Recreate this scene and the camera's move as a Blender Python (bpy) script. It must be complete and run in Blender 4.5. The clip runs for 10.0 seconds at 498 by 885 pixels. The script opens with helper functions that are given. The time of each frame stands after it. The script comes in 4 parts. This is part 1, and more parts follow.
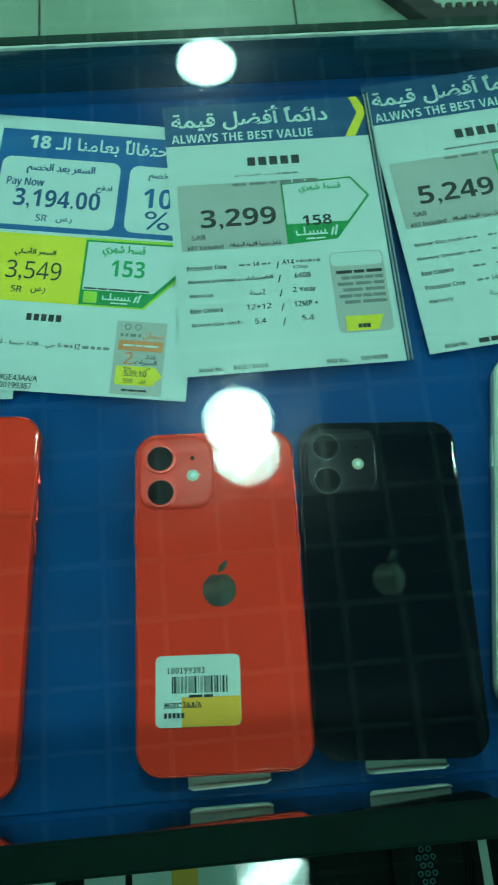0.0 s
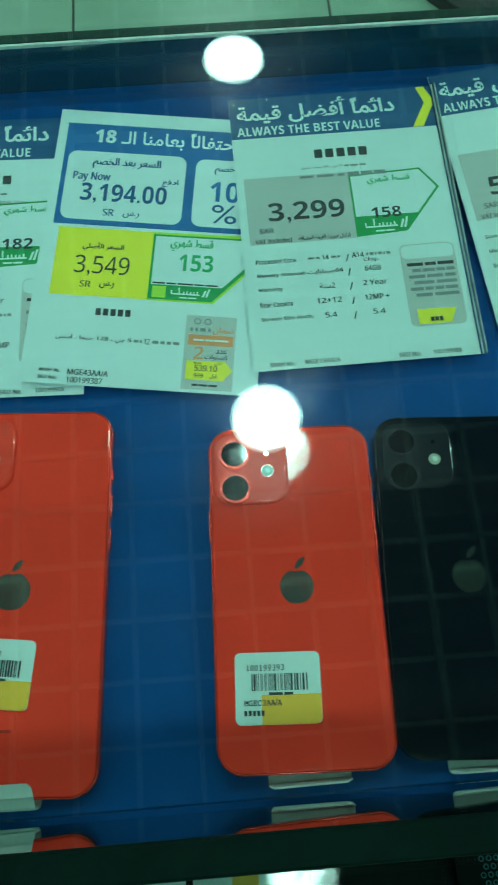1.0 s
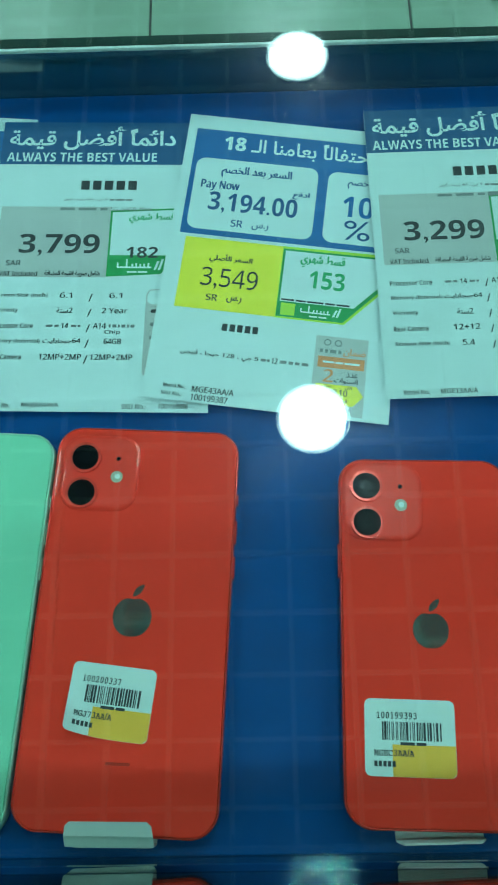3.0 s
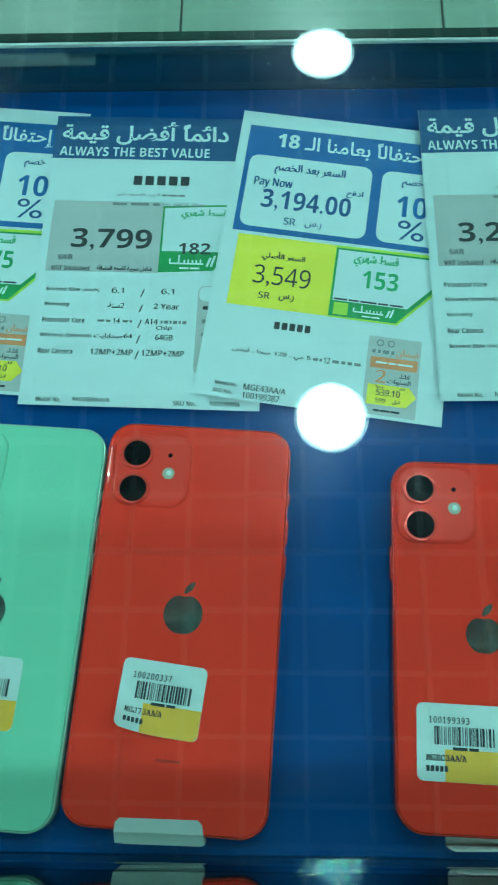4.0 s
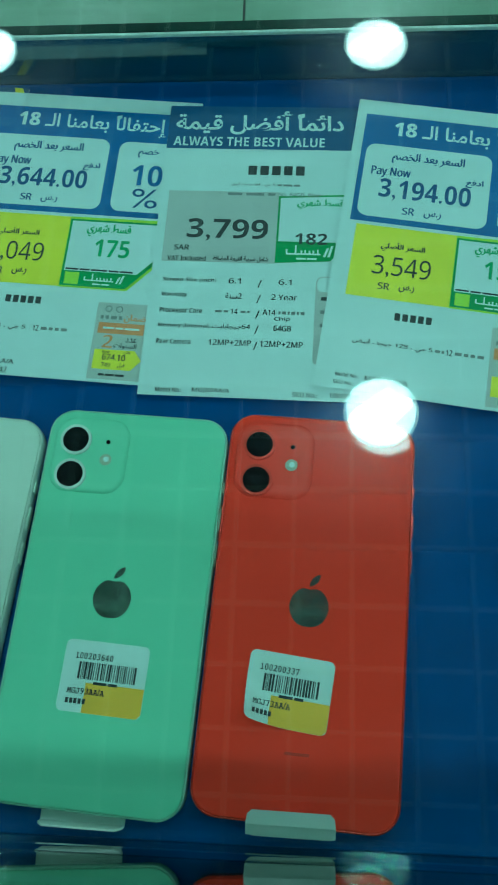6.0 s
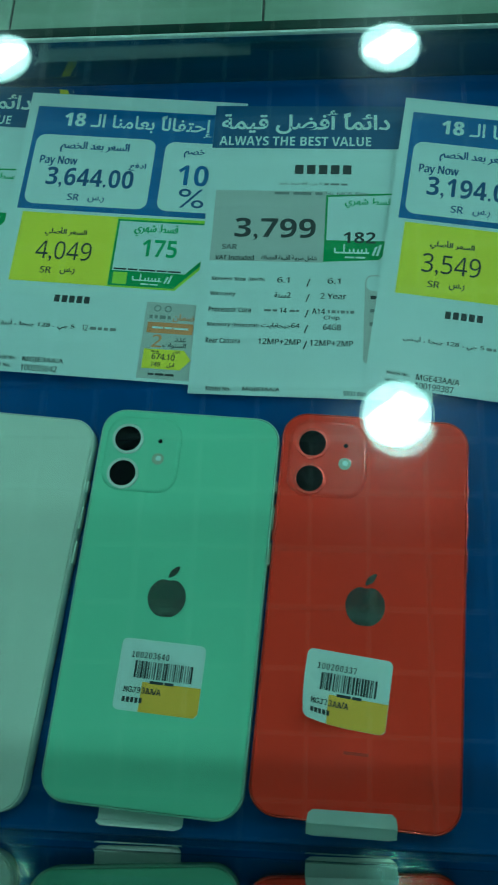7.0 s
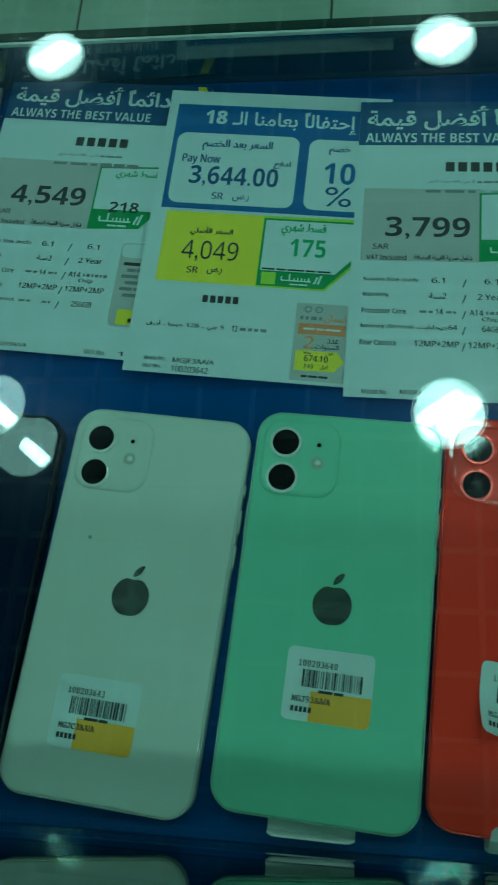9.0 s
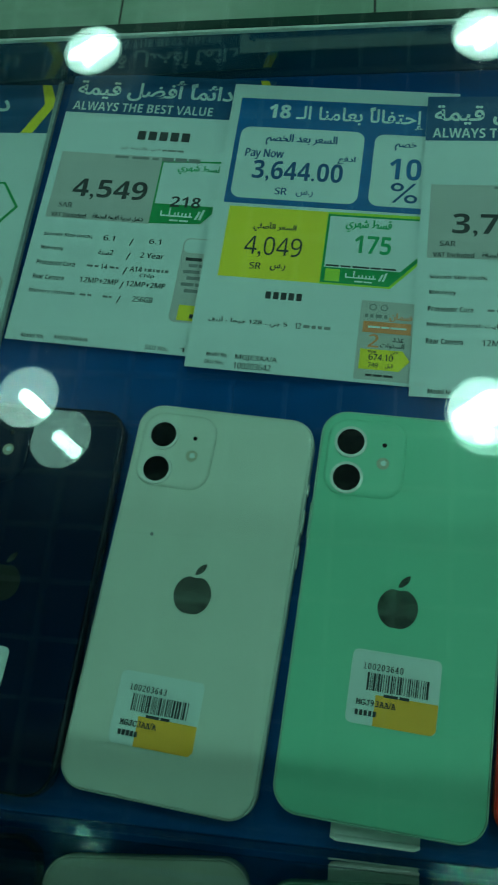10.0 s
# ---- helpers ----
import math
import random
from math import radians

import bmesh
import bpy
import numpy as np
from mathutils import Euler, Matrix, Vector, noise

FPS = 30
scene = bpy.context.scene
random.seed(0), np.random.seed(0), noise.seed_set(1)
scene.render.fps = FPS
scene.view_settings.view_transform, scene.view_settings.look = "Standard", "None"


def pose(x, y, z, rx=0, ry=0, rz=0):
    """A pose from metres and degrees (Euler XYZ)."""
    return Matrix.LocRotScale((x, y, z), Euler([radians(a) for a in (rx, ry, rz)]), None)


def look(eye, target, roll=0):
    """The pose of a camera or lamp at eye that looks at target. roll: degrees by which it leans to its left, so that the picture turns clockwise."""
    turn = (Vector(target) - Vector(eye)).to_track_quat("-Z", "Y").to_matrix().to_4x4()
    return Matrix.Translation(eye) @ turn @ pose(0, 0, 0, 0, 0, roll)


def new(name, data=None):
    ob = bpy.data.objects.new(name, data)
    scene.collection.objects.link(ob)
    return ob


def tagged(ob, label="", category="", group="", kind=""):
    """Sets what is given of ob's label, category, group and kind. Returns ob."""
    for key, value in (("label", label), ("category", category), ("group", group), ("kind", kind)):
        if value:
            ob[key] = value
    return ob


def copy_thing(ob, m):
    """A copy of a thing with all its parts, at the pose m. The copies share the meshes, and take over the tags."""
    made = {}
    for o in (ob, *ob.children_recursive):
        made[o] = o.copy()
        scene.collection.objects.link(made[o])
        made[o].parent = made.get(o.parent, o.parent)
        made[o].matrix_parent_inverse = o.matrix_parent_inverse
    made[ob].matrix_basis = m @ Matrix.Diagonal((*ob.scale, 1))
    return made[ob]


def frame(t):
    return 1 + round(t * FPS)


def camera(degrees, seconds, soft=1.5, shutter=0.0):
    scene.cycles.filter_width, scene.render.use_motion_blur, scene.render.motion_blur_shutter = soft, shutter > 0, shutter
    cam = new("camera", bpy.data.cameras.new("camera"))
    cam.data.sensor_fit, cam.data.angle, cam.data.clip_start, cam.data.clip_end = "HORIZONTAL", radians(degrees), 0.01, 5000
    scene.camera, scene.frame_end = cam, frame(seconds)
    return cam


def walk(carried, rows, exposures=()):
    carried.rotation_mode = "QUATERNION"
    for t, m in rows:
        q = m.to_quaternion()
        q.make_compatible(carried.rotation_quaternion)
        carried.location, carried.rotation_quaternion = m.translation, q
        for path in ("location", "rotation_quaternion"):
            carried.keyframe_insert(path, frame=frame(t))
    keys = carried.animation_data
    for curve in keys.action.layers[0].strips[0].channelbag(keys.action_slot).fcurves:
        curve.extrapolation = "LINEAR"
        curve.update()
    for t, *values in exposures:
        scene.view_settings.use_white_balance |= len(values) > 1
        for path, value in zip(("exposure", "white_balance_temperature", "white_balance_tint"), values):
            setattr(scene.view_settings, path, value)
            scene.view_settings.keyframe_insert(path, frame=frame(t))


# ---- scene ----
cam = camera(33.0, 10.0, soft=1.85, shutter=0.5)
PATH = [
    (0.0, (0.09865, 0.01368, 0.33226), (0.11537, 0.11709, 0.05114), 4.524),
    (0.5, (0.08732, 0.01502, 0.33201), (0.10074, 0.11661, 0.05006), 2.948),
    (1.0, (0.07820, 0.01565, 0.32809), (0.08665, 0.11899, 0.04657), 0.182),
    (1.5, (0.06366, 0.01982, 0.32734), (0.06884, 0.12333, 0.04581), -1.098),
    (2.0, (0.05131, 0.02440, 0.32550), (0.05217, 0.12969, 0.04459), -2.616),
    (2.5, (0.04677, 0.03317, 0.32082), (0.04472, 0.13666, 0.03924), -3.129),
    (4.0, (0.02613, 0.03530, 0.31820), (0.01726, 0.13680, 0.03603), -4.625),
    (4.5, (0.01857, 0.03734, 0.31756), (0.00601, 0.13755, 0.03508), -6.253),
    (5.0, (0.00856, 0.03592, 0.31565), (-0.00797, 0.13589, 0.03328), -8.123),
    (6.5, (-0.01315, 0.03388, 0.31756), (-0.03848, 0.13266, 0.03542), -12.793),
    (7.0, (-0.02204, 0.03257, 0.31718), (-0.04921, 0.13259, 0.03565), -13.642),
    (7.5, (-0.03197, 0.03251, 0.31655), (-0.06194, 0.13255, 0.03531), -15.107),
    (8.0, (-0.04339, 0.03192, 0.31697), (-0.07664, 0.13143, 0.03592), -16.772),
    (8.5, (-0.05554, 0.03285, 0.31745), (-0.09287, 0.13158, 0.03664), -18.769),
    (9.0, (-0.07005, 0.03501, 0.31692), (-0.11040, 0.13310, 0.03629), -19.800),
    (9.5, (-0.07874, 0.03598, 0.31495), (-0.12357, 0.13322, 0.03471), -21.540),
    (10.0, (-0.08445, 0.03633, 0.31594), (-0.13451, 0.13198, 0.03603), -23.788),
]
EXPOSURES = [(0.0, 0.33, 6150, 4), (1.0, 0.32, 6100, 7), (1.5, 0.37, 6050, 18), (2.0, 0.32, 5950, 18), (2.5, 0.46, 5800, 18), (4.0, 0.50, 5600, 18), (4.5, 0.53, 5420, 13), (5.2, 0.45, 5420, 10), (6.3, -0.10, 5600, 3),
             (7.0, -0.34, 5600, 3), (7.5, -0.32, 5600, 3), (8.0, -0.18, 5620, 4), (8.5, -0.40, 5660, 3), (9.0, -0.73, 5750, 2), (9.5, -0.91, 5850, 2), (10.0, -0.77, 6200, -1)]
walk(cam, [(t, look(eye, target, roll)) for t, eye, target, roll in PATH], EXPOSURES)

# ---- world and light: a shop closed by added walls, lit by round downlights in an open-cell ceiling ----
world = bpy.data.worlds.new("shop_air")
world.use_nodes = True
world.node_tree.nodes["Background"].inputs["Color"].default_value = (0.5, 0.6, 0.58, 1)
world.node_tree.nodes["Background"].inputs["Strength"].default_value = 0.02
scene.world = world
LAMP_STRENGTH = 108.0
LAMP_COLOUR = (0.62, 1.0, 0.86)
FLOOR_Z, CEILING_Z, LAMP_Z = -0.85, 2.95, 2.67
GLASS_LOW, GLASS_TOP = 0.0290, 0.0332
REAR_Y = 0.3276


# ---- materials ----
def principled(name, colour, rough=0.5, metal=0.0, coat=0.0, spec=0.5, vary=0.06, scale=60.0, bump=0.0, bump_scale=400.0, coat_rough=0.03, fine=6.0):
    """A surface with tone changes at two scales, and fine relief."""
    m = bpy.data.materials.new(name)
    m.use_nodes = True
    nt = m.node_tree
    b = nt.nodes["Principled BSDF"]
    b.inputs["Roughness"].default_value = rough
    b.inputs["Metallic"].default_value = metal
    b.inputs["Coat Weight"].default_value = coat
    b.inputs["Coat Roughness"].default_value = coat_rough
    b.inputs["Specular IOR Level"].default_value = spec
    co = nt.nodes.new("ShaderNodeTexCoord")
    n1 = nt.nodes.new("ShaderNodeTexNoise")
    n1.inputs["Scale"].default_value = scale
    n1.inputs["Detail"].default_value = 4
    n2 = nt.nodes.new("ShaderNodeTexNoise")
    n2.inputs["Scale"].default_value = scale * fine
    n2.inputs["Detail"].default_value = 3
    nt.links.new(co.outputs["Object"], n1.inputs["Vector"])
    nt.links.new(co.outputs["Object"], n2.inputs["Vector"])
    add = nt.nodes.new("ShaderNodeMath")
    add.operation = "ADD"
    nt.links.new(n1.outputs["Fac"], add.inputs[0])
    nt.links.new(n2.outputs["Fac"], add.inputs[1])
    ramp = nt.nodes.new("ShaderNodeMapRange")
    ramp.inputs["From Min"].default_value = 0.6
    ramp.inputs["From Max"].default_value = 1.4
    ramp.inputs["To Min"].default_value = 1 - vary
    ramp.inputs["To Max"].default_value = 1 + vary
    nt.links.new(add.outputs[0], ramp.inputs["Value"])
    mul = nt.nodes.new("ShaderNodeVectorMath")
    mul.operation = "SCALE"
    mul.inputs[0].default_value = colour
    nt.links.new(ramp.outputs[0], mul.inputs["Scale"])
    nt.links.new(mul.outputs[0], b.inputs["Base Color"])
    if bump:
        bn = nt.nodes.new("ShaderNodeBump")
        bn.inputs["Strength"].default_value = bump
        bn.inputs["Distance"].default_value = 0.0005
        n3 = nt.nodes.new("ShaderNodeTexNoise")
        n3.inputs["Scale"].default_value = bump_scale
        n3.inputs["Detail"].default_value = 5
        nt.links.new(co.outputs["Object"], n3.inputs["Vector"])
        nt.links.new(n3.outputs["Fac"], bn.inputs["Height"])
        nt.links.new(bn.outputs[0], b.inputs["Normal"])
    return m


def glass(name, tint, ior=1.5, rough=0.0, gloss=(1, 1, 1), smear=0.0):
    """Flat sheet glass: tinted passage and a Fresnel gloss."""
    m = bpy.data.materials.new(name)
    m.use_nodes = True
    nt = m.node_tree
    nt.nodes.remove(nt.nodes["Principled BSDF"])
    out = nt.nodes["Material Output"]
    tr = nt.nodes.new("ShaderNodeBsdfTransparent")
    tr.inputs["Color"].default_value = (*tint, 1)
    gl = nt.nodes.new("ShaderNodeBsdfGlossy")
    gl.inputs["Roughness"].default_value = rough
    gl.inputs["Color"].default_value = (*gloss, 1)
    face = nt.nodes.new("ShaderNodeLayerWeight")
    power = nt.nodes.new("ShaderNodeMath")
    power.operation = "POWER"
    power.inputs[1].default_value = 5.0
    nt.links.new(face.outputs["Facing"], power.inputs[0])
    base = ((ior - 1) / (ior + 1)) ** 2
    fr = nt.nodes.new("ShaderNodeMath")
    fr.operation = "MULTIPLY_ADD"
    fr.inputs[1].default_value, fr.inputs[2].default_value = 1 - base, base
    nt.links.new(power.outputs[0], fr.inputs[0])
    mix = nt.nodes.new("ShaderNodeMixShader")
    nt.links.new(fr.outputs[0], mix.inputs["Fac"])
    nt.links.new(tr.outputs[0], mix.inputs[1])
    if smear:  # finger marks and wiping haze, also standing in for bloom round lamp reflections: patches where the gloss is soft
        soft_gloss = nt.nodes.new("ShaderNodeBsdfGlossy")
        soft_gloss.inputs["Roughness"].default_value = 0.22
        co = nt.nodes.new("ShaderNodeTexCoord")
        n1 = nt.nodes.new("ShaderNodeTexNoise")
        n1.inputs["Scale"].default_value, n1.inputs["Detail"].default_value, n1.inputs["Distortion"].default_value = 14, 6, 1.5
        span = nt.nodes.new("ShaderNodeMapRange")
        span.inputs["From Min"].default_value, span.inputs["From Max"].default_value = 0.42, 0.75
        span.inputs["To Min"].default_value, span.inputs["To Max"].default_value = 0.04, smear
        both = nt.nodes.new("ShaderNodeMixShader")
        nt.links.new(co.outputs["Object"], n1.inputs["Vector"])
        nt.links.new(n1.outputs["Fac"], span.inputs["Value"])
        nt.links.new(span.outputs[0], both.inputs["Fac"])
        nt.links.new(gl.outputs[0], both.inputs[1])
        nt.links.new(soft_gloss.outputs[0], both.inputs[2])
        nt.links.new(both.outputs[0], mix.inputs[2])
    else:
        nt.links.new(gl.outputs[0], mix.inputs[2])
    nt.links.new(mix.outputs[0], out.inputs["Surface"])
    return m


def emitter(name, colour, strength):
    m = bpy.data.materials.new(name)
    m.use_nodes = True
    b = m.node_tree.nodes["Principled BSDF"]
    b.inputs["Base Color"].default_value = (0.8, 0.8, 0.8, 1)
    b.inputs["Emission Color"].default_value = (*colour, 1)
    b.inputs["Emission Strength"].default_value = strength
    return m


M = {
    "tray": principled("blue_laminate", (0.002, 0.062, 0.245), 0.55, spec=0.12, vary=0.14, scale=9, bump=0.05, bump_scale=900),
    "rear": principled("blue_gloss_panel", (0.006, 0.060, 0.105), 0.13, coat=1.0, coat_rough=0.07, vary=0.2, scale=7, spec=1.0),
    "seam": principled("pale_seam_highlight", (0.55, 0.62, 0.60), 0.35, vary=0.2, scale=50),
    "top_glass": glass("float_glass", (0.93, 0.985, 0.965), smear=0.28),
    "pane_glass": glass("front_pane_glass", (0.46, 0.60, 0.55)),
    "ledge_glass": glass("ledge_sheet_glass", (0.70, 0.78, 0.75), 1.22),
    "glass_edge": principled("green_glass_edge", (0.006, 0.032, 0.024), 0.4, vary=0.4, scale=30, spec=0.2),
    "pane_edge": principled("dark_glass_edge", (0.0008, 0.008, 0.0055), 0.55, vary=0.4, scale=30, spec=0.04),
    "cabinet": principled("dark_cabinet_laminate", (0.006, 0.012, 0.012), 0.6, spec=0.1, vary=0.2, scale=6),
    "tile": principled("pale_floor_tile", (0.25, 0.385, 0.285), 0.25, vary=0.07, scale=5, bump=0.05),
    "joint": principled("dark_floor_joint", (0.05, 0.055, 0.05), 0.8, vary=0.3, scale=40),
    "wall": principled("bounce_wall_paint", (0.55, 0.57, 0.55), 0.7, vary=0.06, scale=2),
    "void": principled("ceiling_void_paint", (0.025, 0.03, 0.03), 0.8, vary=0.15, scale=2),
    "slat": principled("grey_ceiling_lattice", (0.25, 0.27, 0.26), 0.5, vary=0.04, scale=10),
    "chrome": principled("spun_aluminium", (0.8, 0.82, 0.8), 0.18, metal=1.0, vary=0.1, scale=30),
    # Lamp rim, reflector and bowl emit: their tube-lit look is put into the material.
    "rim_lamp": emitter("frosted_rim", LAMP_COLOUR, 4.0),
    "weak_lamp": emitter("emissive_dull_reflector", LAMP_COLOUR, 9.0),
    "lamp": emitter("lamp_lens", LAMP_COLOUR, LAMP_STRENGTH),
    "glow": emitter("emissive_reflector_bowl", LAMP_COLOUR, 21.0),
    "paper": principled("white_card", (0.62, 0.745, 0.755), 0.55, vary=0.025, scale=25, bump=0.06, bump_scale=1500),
    "grey": principled("grey_print", (0.47, 0.50, 0.49), 0.55, vary=0.05, scale=60),
    "band": principled("blue_print_dull", (0.006, 0.082, 0.225), 0.5, vary=0.08, scale=60),
    "blue": principled("blue_print", (0.002, 0.115, 0.36), 0.45, vary=0.07, scale=60),
    "yellow": principled("yellow_print", (0.88, 0.76, 0.03), 0.5, vary=0.05, scale=60),
    "green": principled("green_print", (0.012, 0.30, 0.07), 0.5, vary=0.07, scale=60),
    "lime": principled("lime_print", (0.45, 0.72, 0.04), 0.5, vary=0.05, scale=60),
    "orange": principled("orange_print", (0.75, 0.27, 0.10), 0.5, vary=0.05, scale=60),
    "ink": principled("black_ink", (0.022, 0.03, 0.035), 0.5, vary=0.1, scale=200),
    "faint": principled("grey_ink", (0.20, 0.23, 0.23), 0.5, vary=0.1, scale=200),
    "white_ink": principled("white_ink", (0.66, 0.79, 0.79), 0.5, vary=0.03, scale=100),
    "navy_ink": principled("navy_ink", (0.005, 0.075, 0.23), 0.5, vary=0.1, scale=200),
    "green_ink": principled("green_ink", (0.02, 0.36, 0.12), 0.5, vary=0.08, scale=200),
    "acrylic": glass("clear_acrylic", (0.99, 0.995, 0.99), 1.08),
    "acrylic_edge": principled("polished_acrylic_edge", (0.35, 0.42, 0.42), 0.15, vary=0.3, scale=80),
    "label": principled("label_paper", (0.63, 0.75, 0.73), 0.5, vary=0.03, scale=90),
    "label_yellow": principled("label_yellow", (0.88, 0.46, 0.03), 0.5, vary=0.05, scale=90),
    "plastic": principled("white_moulded_plastic", (0.72, 0.77, 0.75), 0.35, vary=0.05, scale=80),
    "lens": principled("camera_lens_glass", (0.004, 0.005, 0.006), 0.03, spec=0.7, vary=0.2, scale=400),
    "iris": principled("lens_iris", (0.008, 0.011, 0.016), 0.15, vary=0.2, scale=400),
    "flash": principled("flash_diffuser", (0.40, 0.42, 0.32), 0.3, vary=0.15, scale=900),
    "mirror": principled("polished_mark", (0.72, 0.80, 0.77), 0.05, metal=0.93, vary=0.08, scale=90),
    "dark_mirror": principled("smoked_polished_mark", (0.50, 0.56, 0.54), 0.05, metal=0.96, vary=0.08, scale=90),
    "scratch": glass("ground_scratch", (0.96, 0.98, 0.97), 2.4, 0.24),
    "mat": principled("black_rubber", (0.012, 0.014, 0.014), 0.6, vary=0.3, scale=40),
    "dark_box": principled("black_carton", (0.006, 0.008, 0.008), 0.55, spec=0.1, vary=0.2, scale=20),
    "ring_ink": principled("teal_ink", (0.05, 0.22, 0.25), 0.5, vary=0.1, scale=90),
}
M["rear"].node_tree.nodes["Principled BSDF"].inputs["Coat IOR"].default_value = 1.7
PHONE_COLOURS = {"red": (0.96, 0.052, 0.028), "mint": (0.27, 0.66, 0.45), "white": (0.62, 0.70, 0.62), "black": (0.004, 0.007, 0.012), "navy": (0.002, 0.010, 0.034)}
for key, colour in PHONE_COLOURS.items():
    M["glass_" + key] = principled(key + "_back_glass", colour, 0.45, coat=1.0, vary=0.03, scale=12, coat_rough=0.0, spec=0.0)
    M["frame_" + key] = principled(key + "_anodised_frame", tuple(0.7 * c + 0.22 for c in colour) if key in ("mint", "white") else tuple(min(1.0, c * 1.15 + 0.01) for c in colour), 0.20, metal=0.15 if key in ("mint", "white") else 0.55, spec=0.9, vary=0.05, scale=150)
    M["ring_" + key] = principled(key + "_lens_ring", (0.86, 0.92, 0.87) if key in ("mint", "white") else tuple(min(1.0, c * 1.05 + 0.02) for c in colour), 0.25, metal=0.3, vary=0.05, scale=300)
    M["rim_" + key] = principled(key + "_glossy_rim", colour, 0.16, spec=1.0, vary=0.03, scale=30)
    M["bump_" + key] = principled(key + "_plateau_glass", tuple(c * 0.95 + 0.002 for c in colour), 0.34, spec=0.10 if key in ("black", "navy") else 0.20, vary=0.03, scale=30)


# ---- mesh helpers ----
def link(name, bm, material, parent=None, label="", smooth=False):
    me = bpy.data.meshes.new(name)
    bm.normal_update()
    bm.to_mesh(me)
    bm.free()
    if smooth:
        for p in me.polygons:
            p.use_smooth = True
    me.materials.append(material)
    ob = new(name, me)
    if parent is not None:
        ob.parent = parent
    if label:
        ob["label"] = label
    return ob


def part(name, bm, material, parent, label="", smooth=False):
    return link(name, bm, material, parent, label, smooth)


def thing(name, m, label, category, group="", kind=""):
    ob = new(name)
    ob.empty_display_size = 0.02
    ob.matrix_basis = m
    return tagged(ob, label, category, group, kind)


def box_bm(x0, y0, z0, x1, y1, z1, bevel=0.0, segments=2, bm=None):
    bm = bm or bmesh.new()
    made = bmesh.ops.create_cube(bm, size=1.0)["verts"]
    for v in made:
        v.co = Vector(((x0 + x1) / 2 + v.co.x * (x1 - x0), (y0 + y1) / 2 + v.co.y * (y1 - y0), (z0 + z1) / 2 + v.co.z * (z1 - z0)))
    if bevel:
        edges = list({e for v in made for e in v.link_edges})
        bmesh.ops.bevel(bm, geom=edges, offset=bevel, segments=segments, affect="EDGES", profile=0.5)
    return bm


def outline(w, h, r, n=8, cx=0.0, cy=0.0):
    """Points of a rounded rectangle, counter-clockwise."""
    pts = []
    for k, (sx, sy) in enumerate(((1, 1), (-1, 1), (-1, -1), (1, -1))):
        for i in range(n + 1):
            a = radians(90 * k + 90 * i / n)
            pts.append((cx + sx * (w / 2 - r) + r * math.cos(a), cy + sy * (h / 2 - r) + r * math.sin(a)))
    return pts


def loft(rings, bm=None, close=True):
    """Skin through rings of equal length; caps at both ends."""
    bm = bm or bmesh.new()
    loops = [[bm.verts.new(p) for p in ring] for ring in rings]
    n = len(loops[0])
    for a, b in zip(loops, loops[1:]):
        for i in range(n):
            bm.faces.new((a[i], a[(i + 1) % n], b[(i + 1) % n], b[i]))
    if close:
        bm.faces.new(loops[-1])
        bm.faces.new(list(reversed(loops[0])))
    return bm


def slab_bm(pts, z0, z1, edge=0.0):
    """An outline raised from z0 to z1, with a small rounded upper edge."""
    rings = [[(x, y, z0) for x, y in pts]]
    if edge:
        cx, cy = sum(p[0] for p in pts) / len(pts), sum(p[1] for p in pts) / len(pts)
        wx = max(abs(p[0] - cx) for p in pts)
        wy = max(abs(p[1] - cy) for p in pts)
        for i in range(4):
            a = radians(90 * i / 3)
            inset = edge * (1 - math.cos(a))
            rings.append([(cx + (x - cx) * (1 - inset / wx), cy + (y - cy) * (1 - inset / wy), z1 - edge + edge * math.sin(a)) for x, y in pts])
    else:
        rings.append([(x, y, z1) for x, y in pts])
    return loft(rings)


def disc_bm(cx, cy, r, z0, z1, n=28, edge=0.0):
    return slab_bm([(cx + r * math.cos(2 * math.pi * i / n), cy + r * math.sin(2 * math.pi * i / n)) for i in range(n)], z0, z1, edge)


def ring_bm(cx, cy, r0, r1, z0, z1, n=32, bm=None):
    bm = bm or bmesh.new()
    prof = ((r1, z0), (r1, z1), (r0, z1), (r0, z0))
    loops = [[bm.verts.new((cx + r * math.cos(2 * math.pi * i / n), cy + r * math.sin(2 * math.pi * i / n), z)) for i in range(n)] for r, z in prof]
    for k in range(4):
        a, b = loops[k], loops[(k + 1) % 4]
        for i in range(n):
            bm.faces.new((a[i], a[(i + 1) % n], b[(i + 1) % n], b[i]))
    return bm


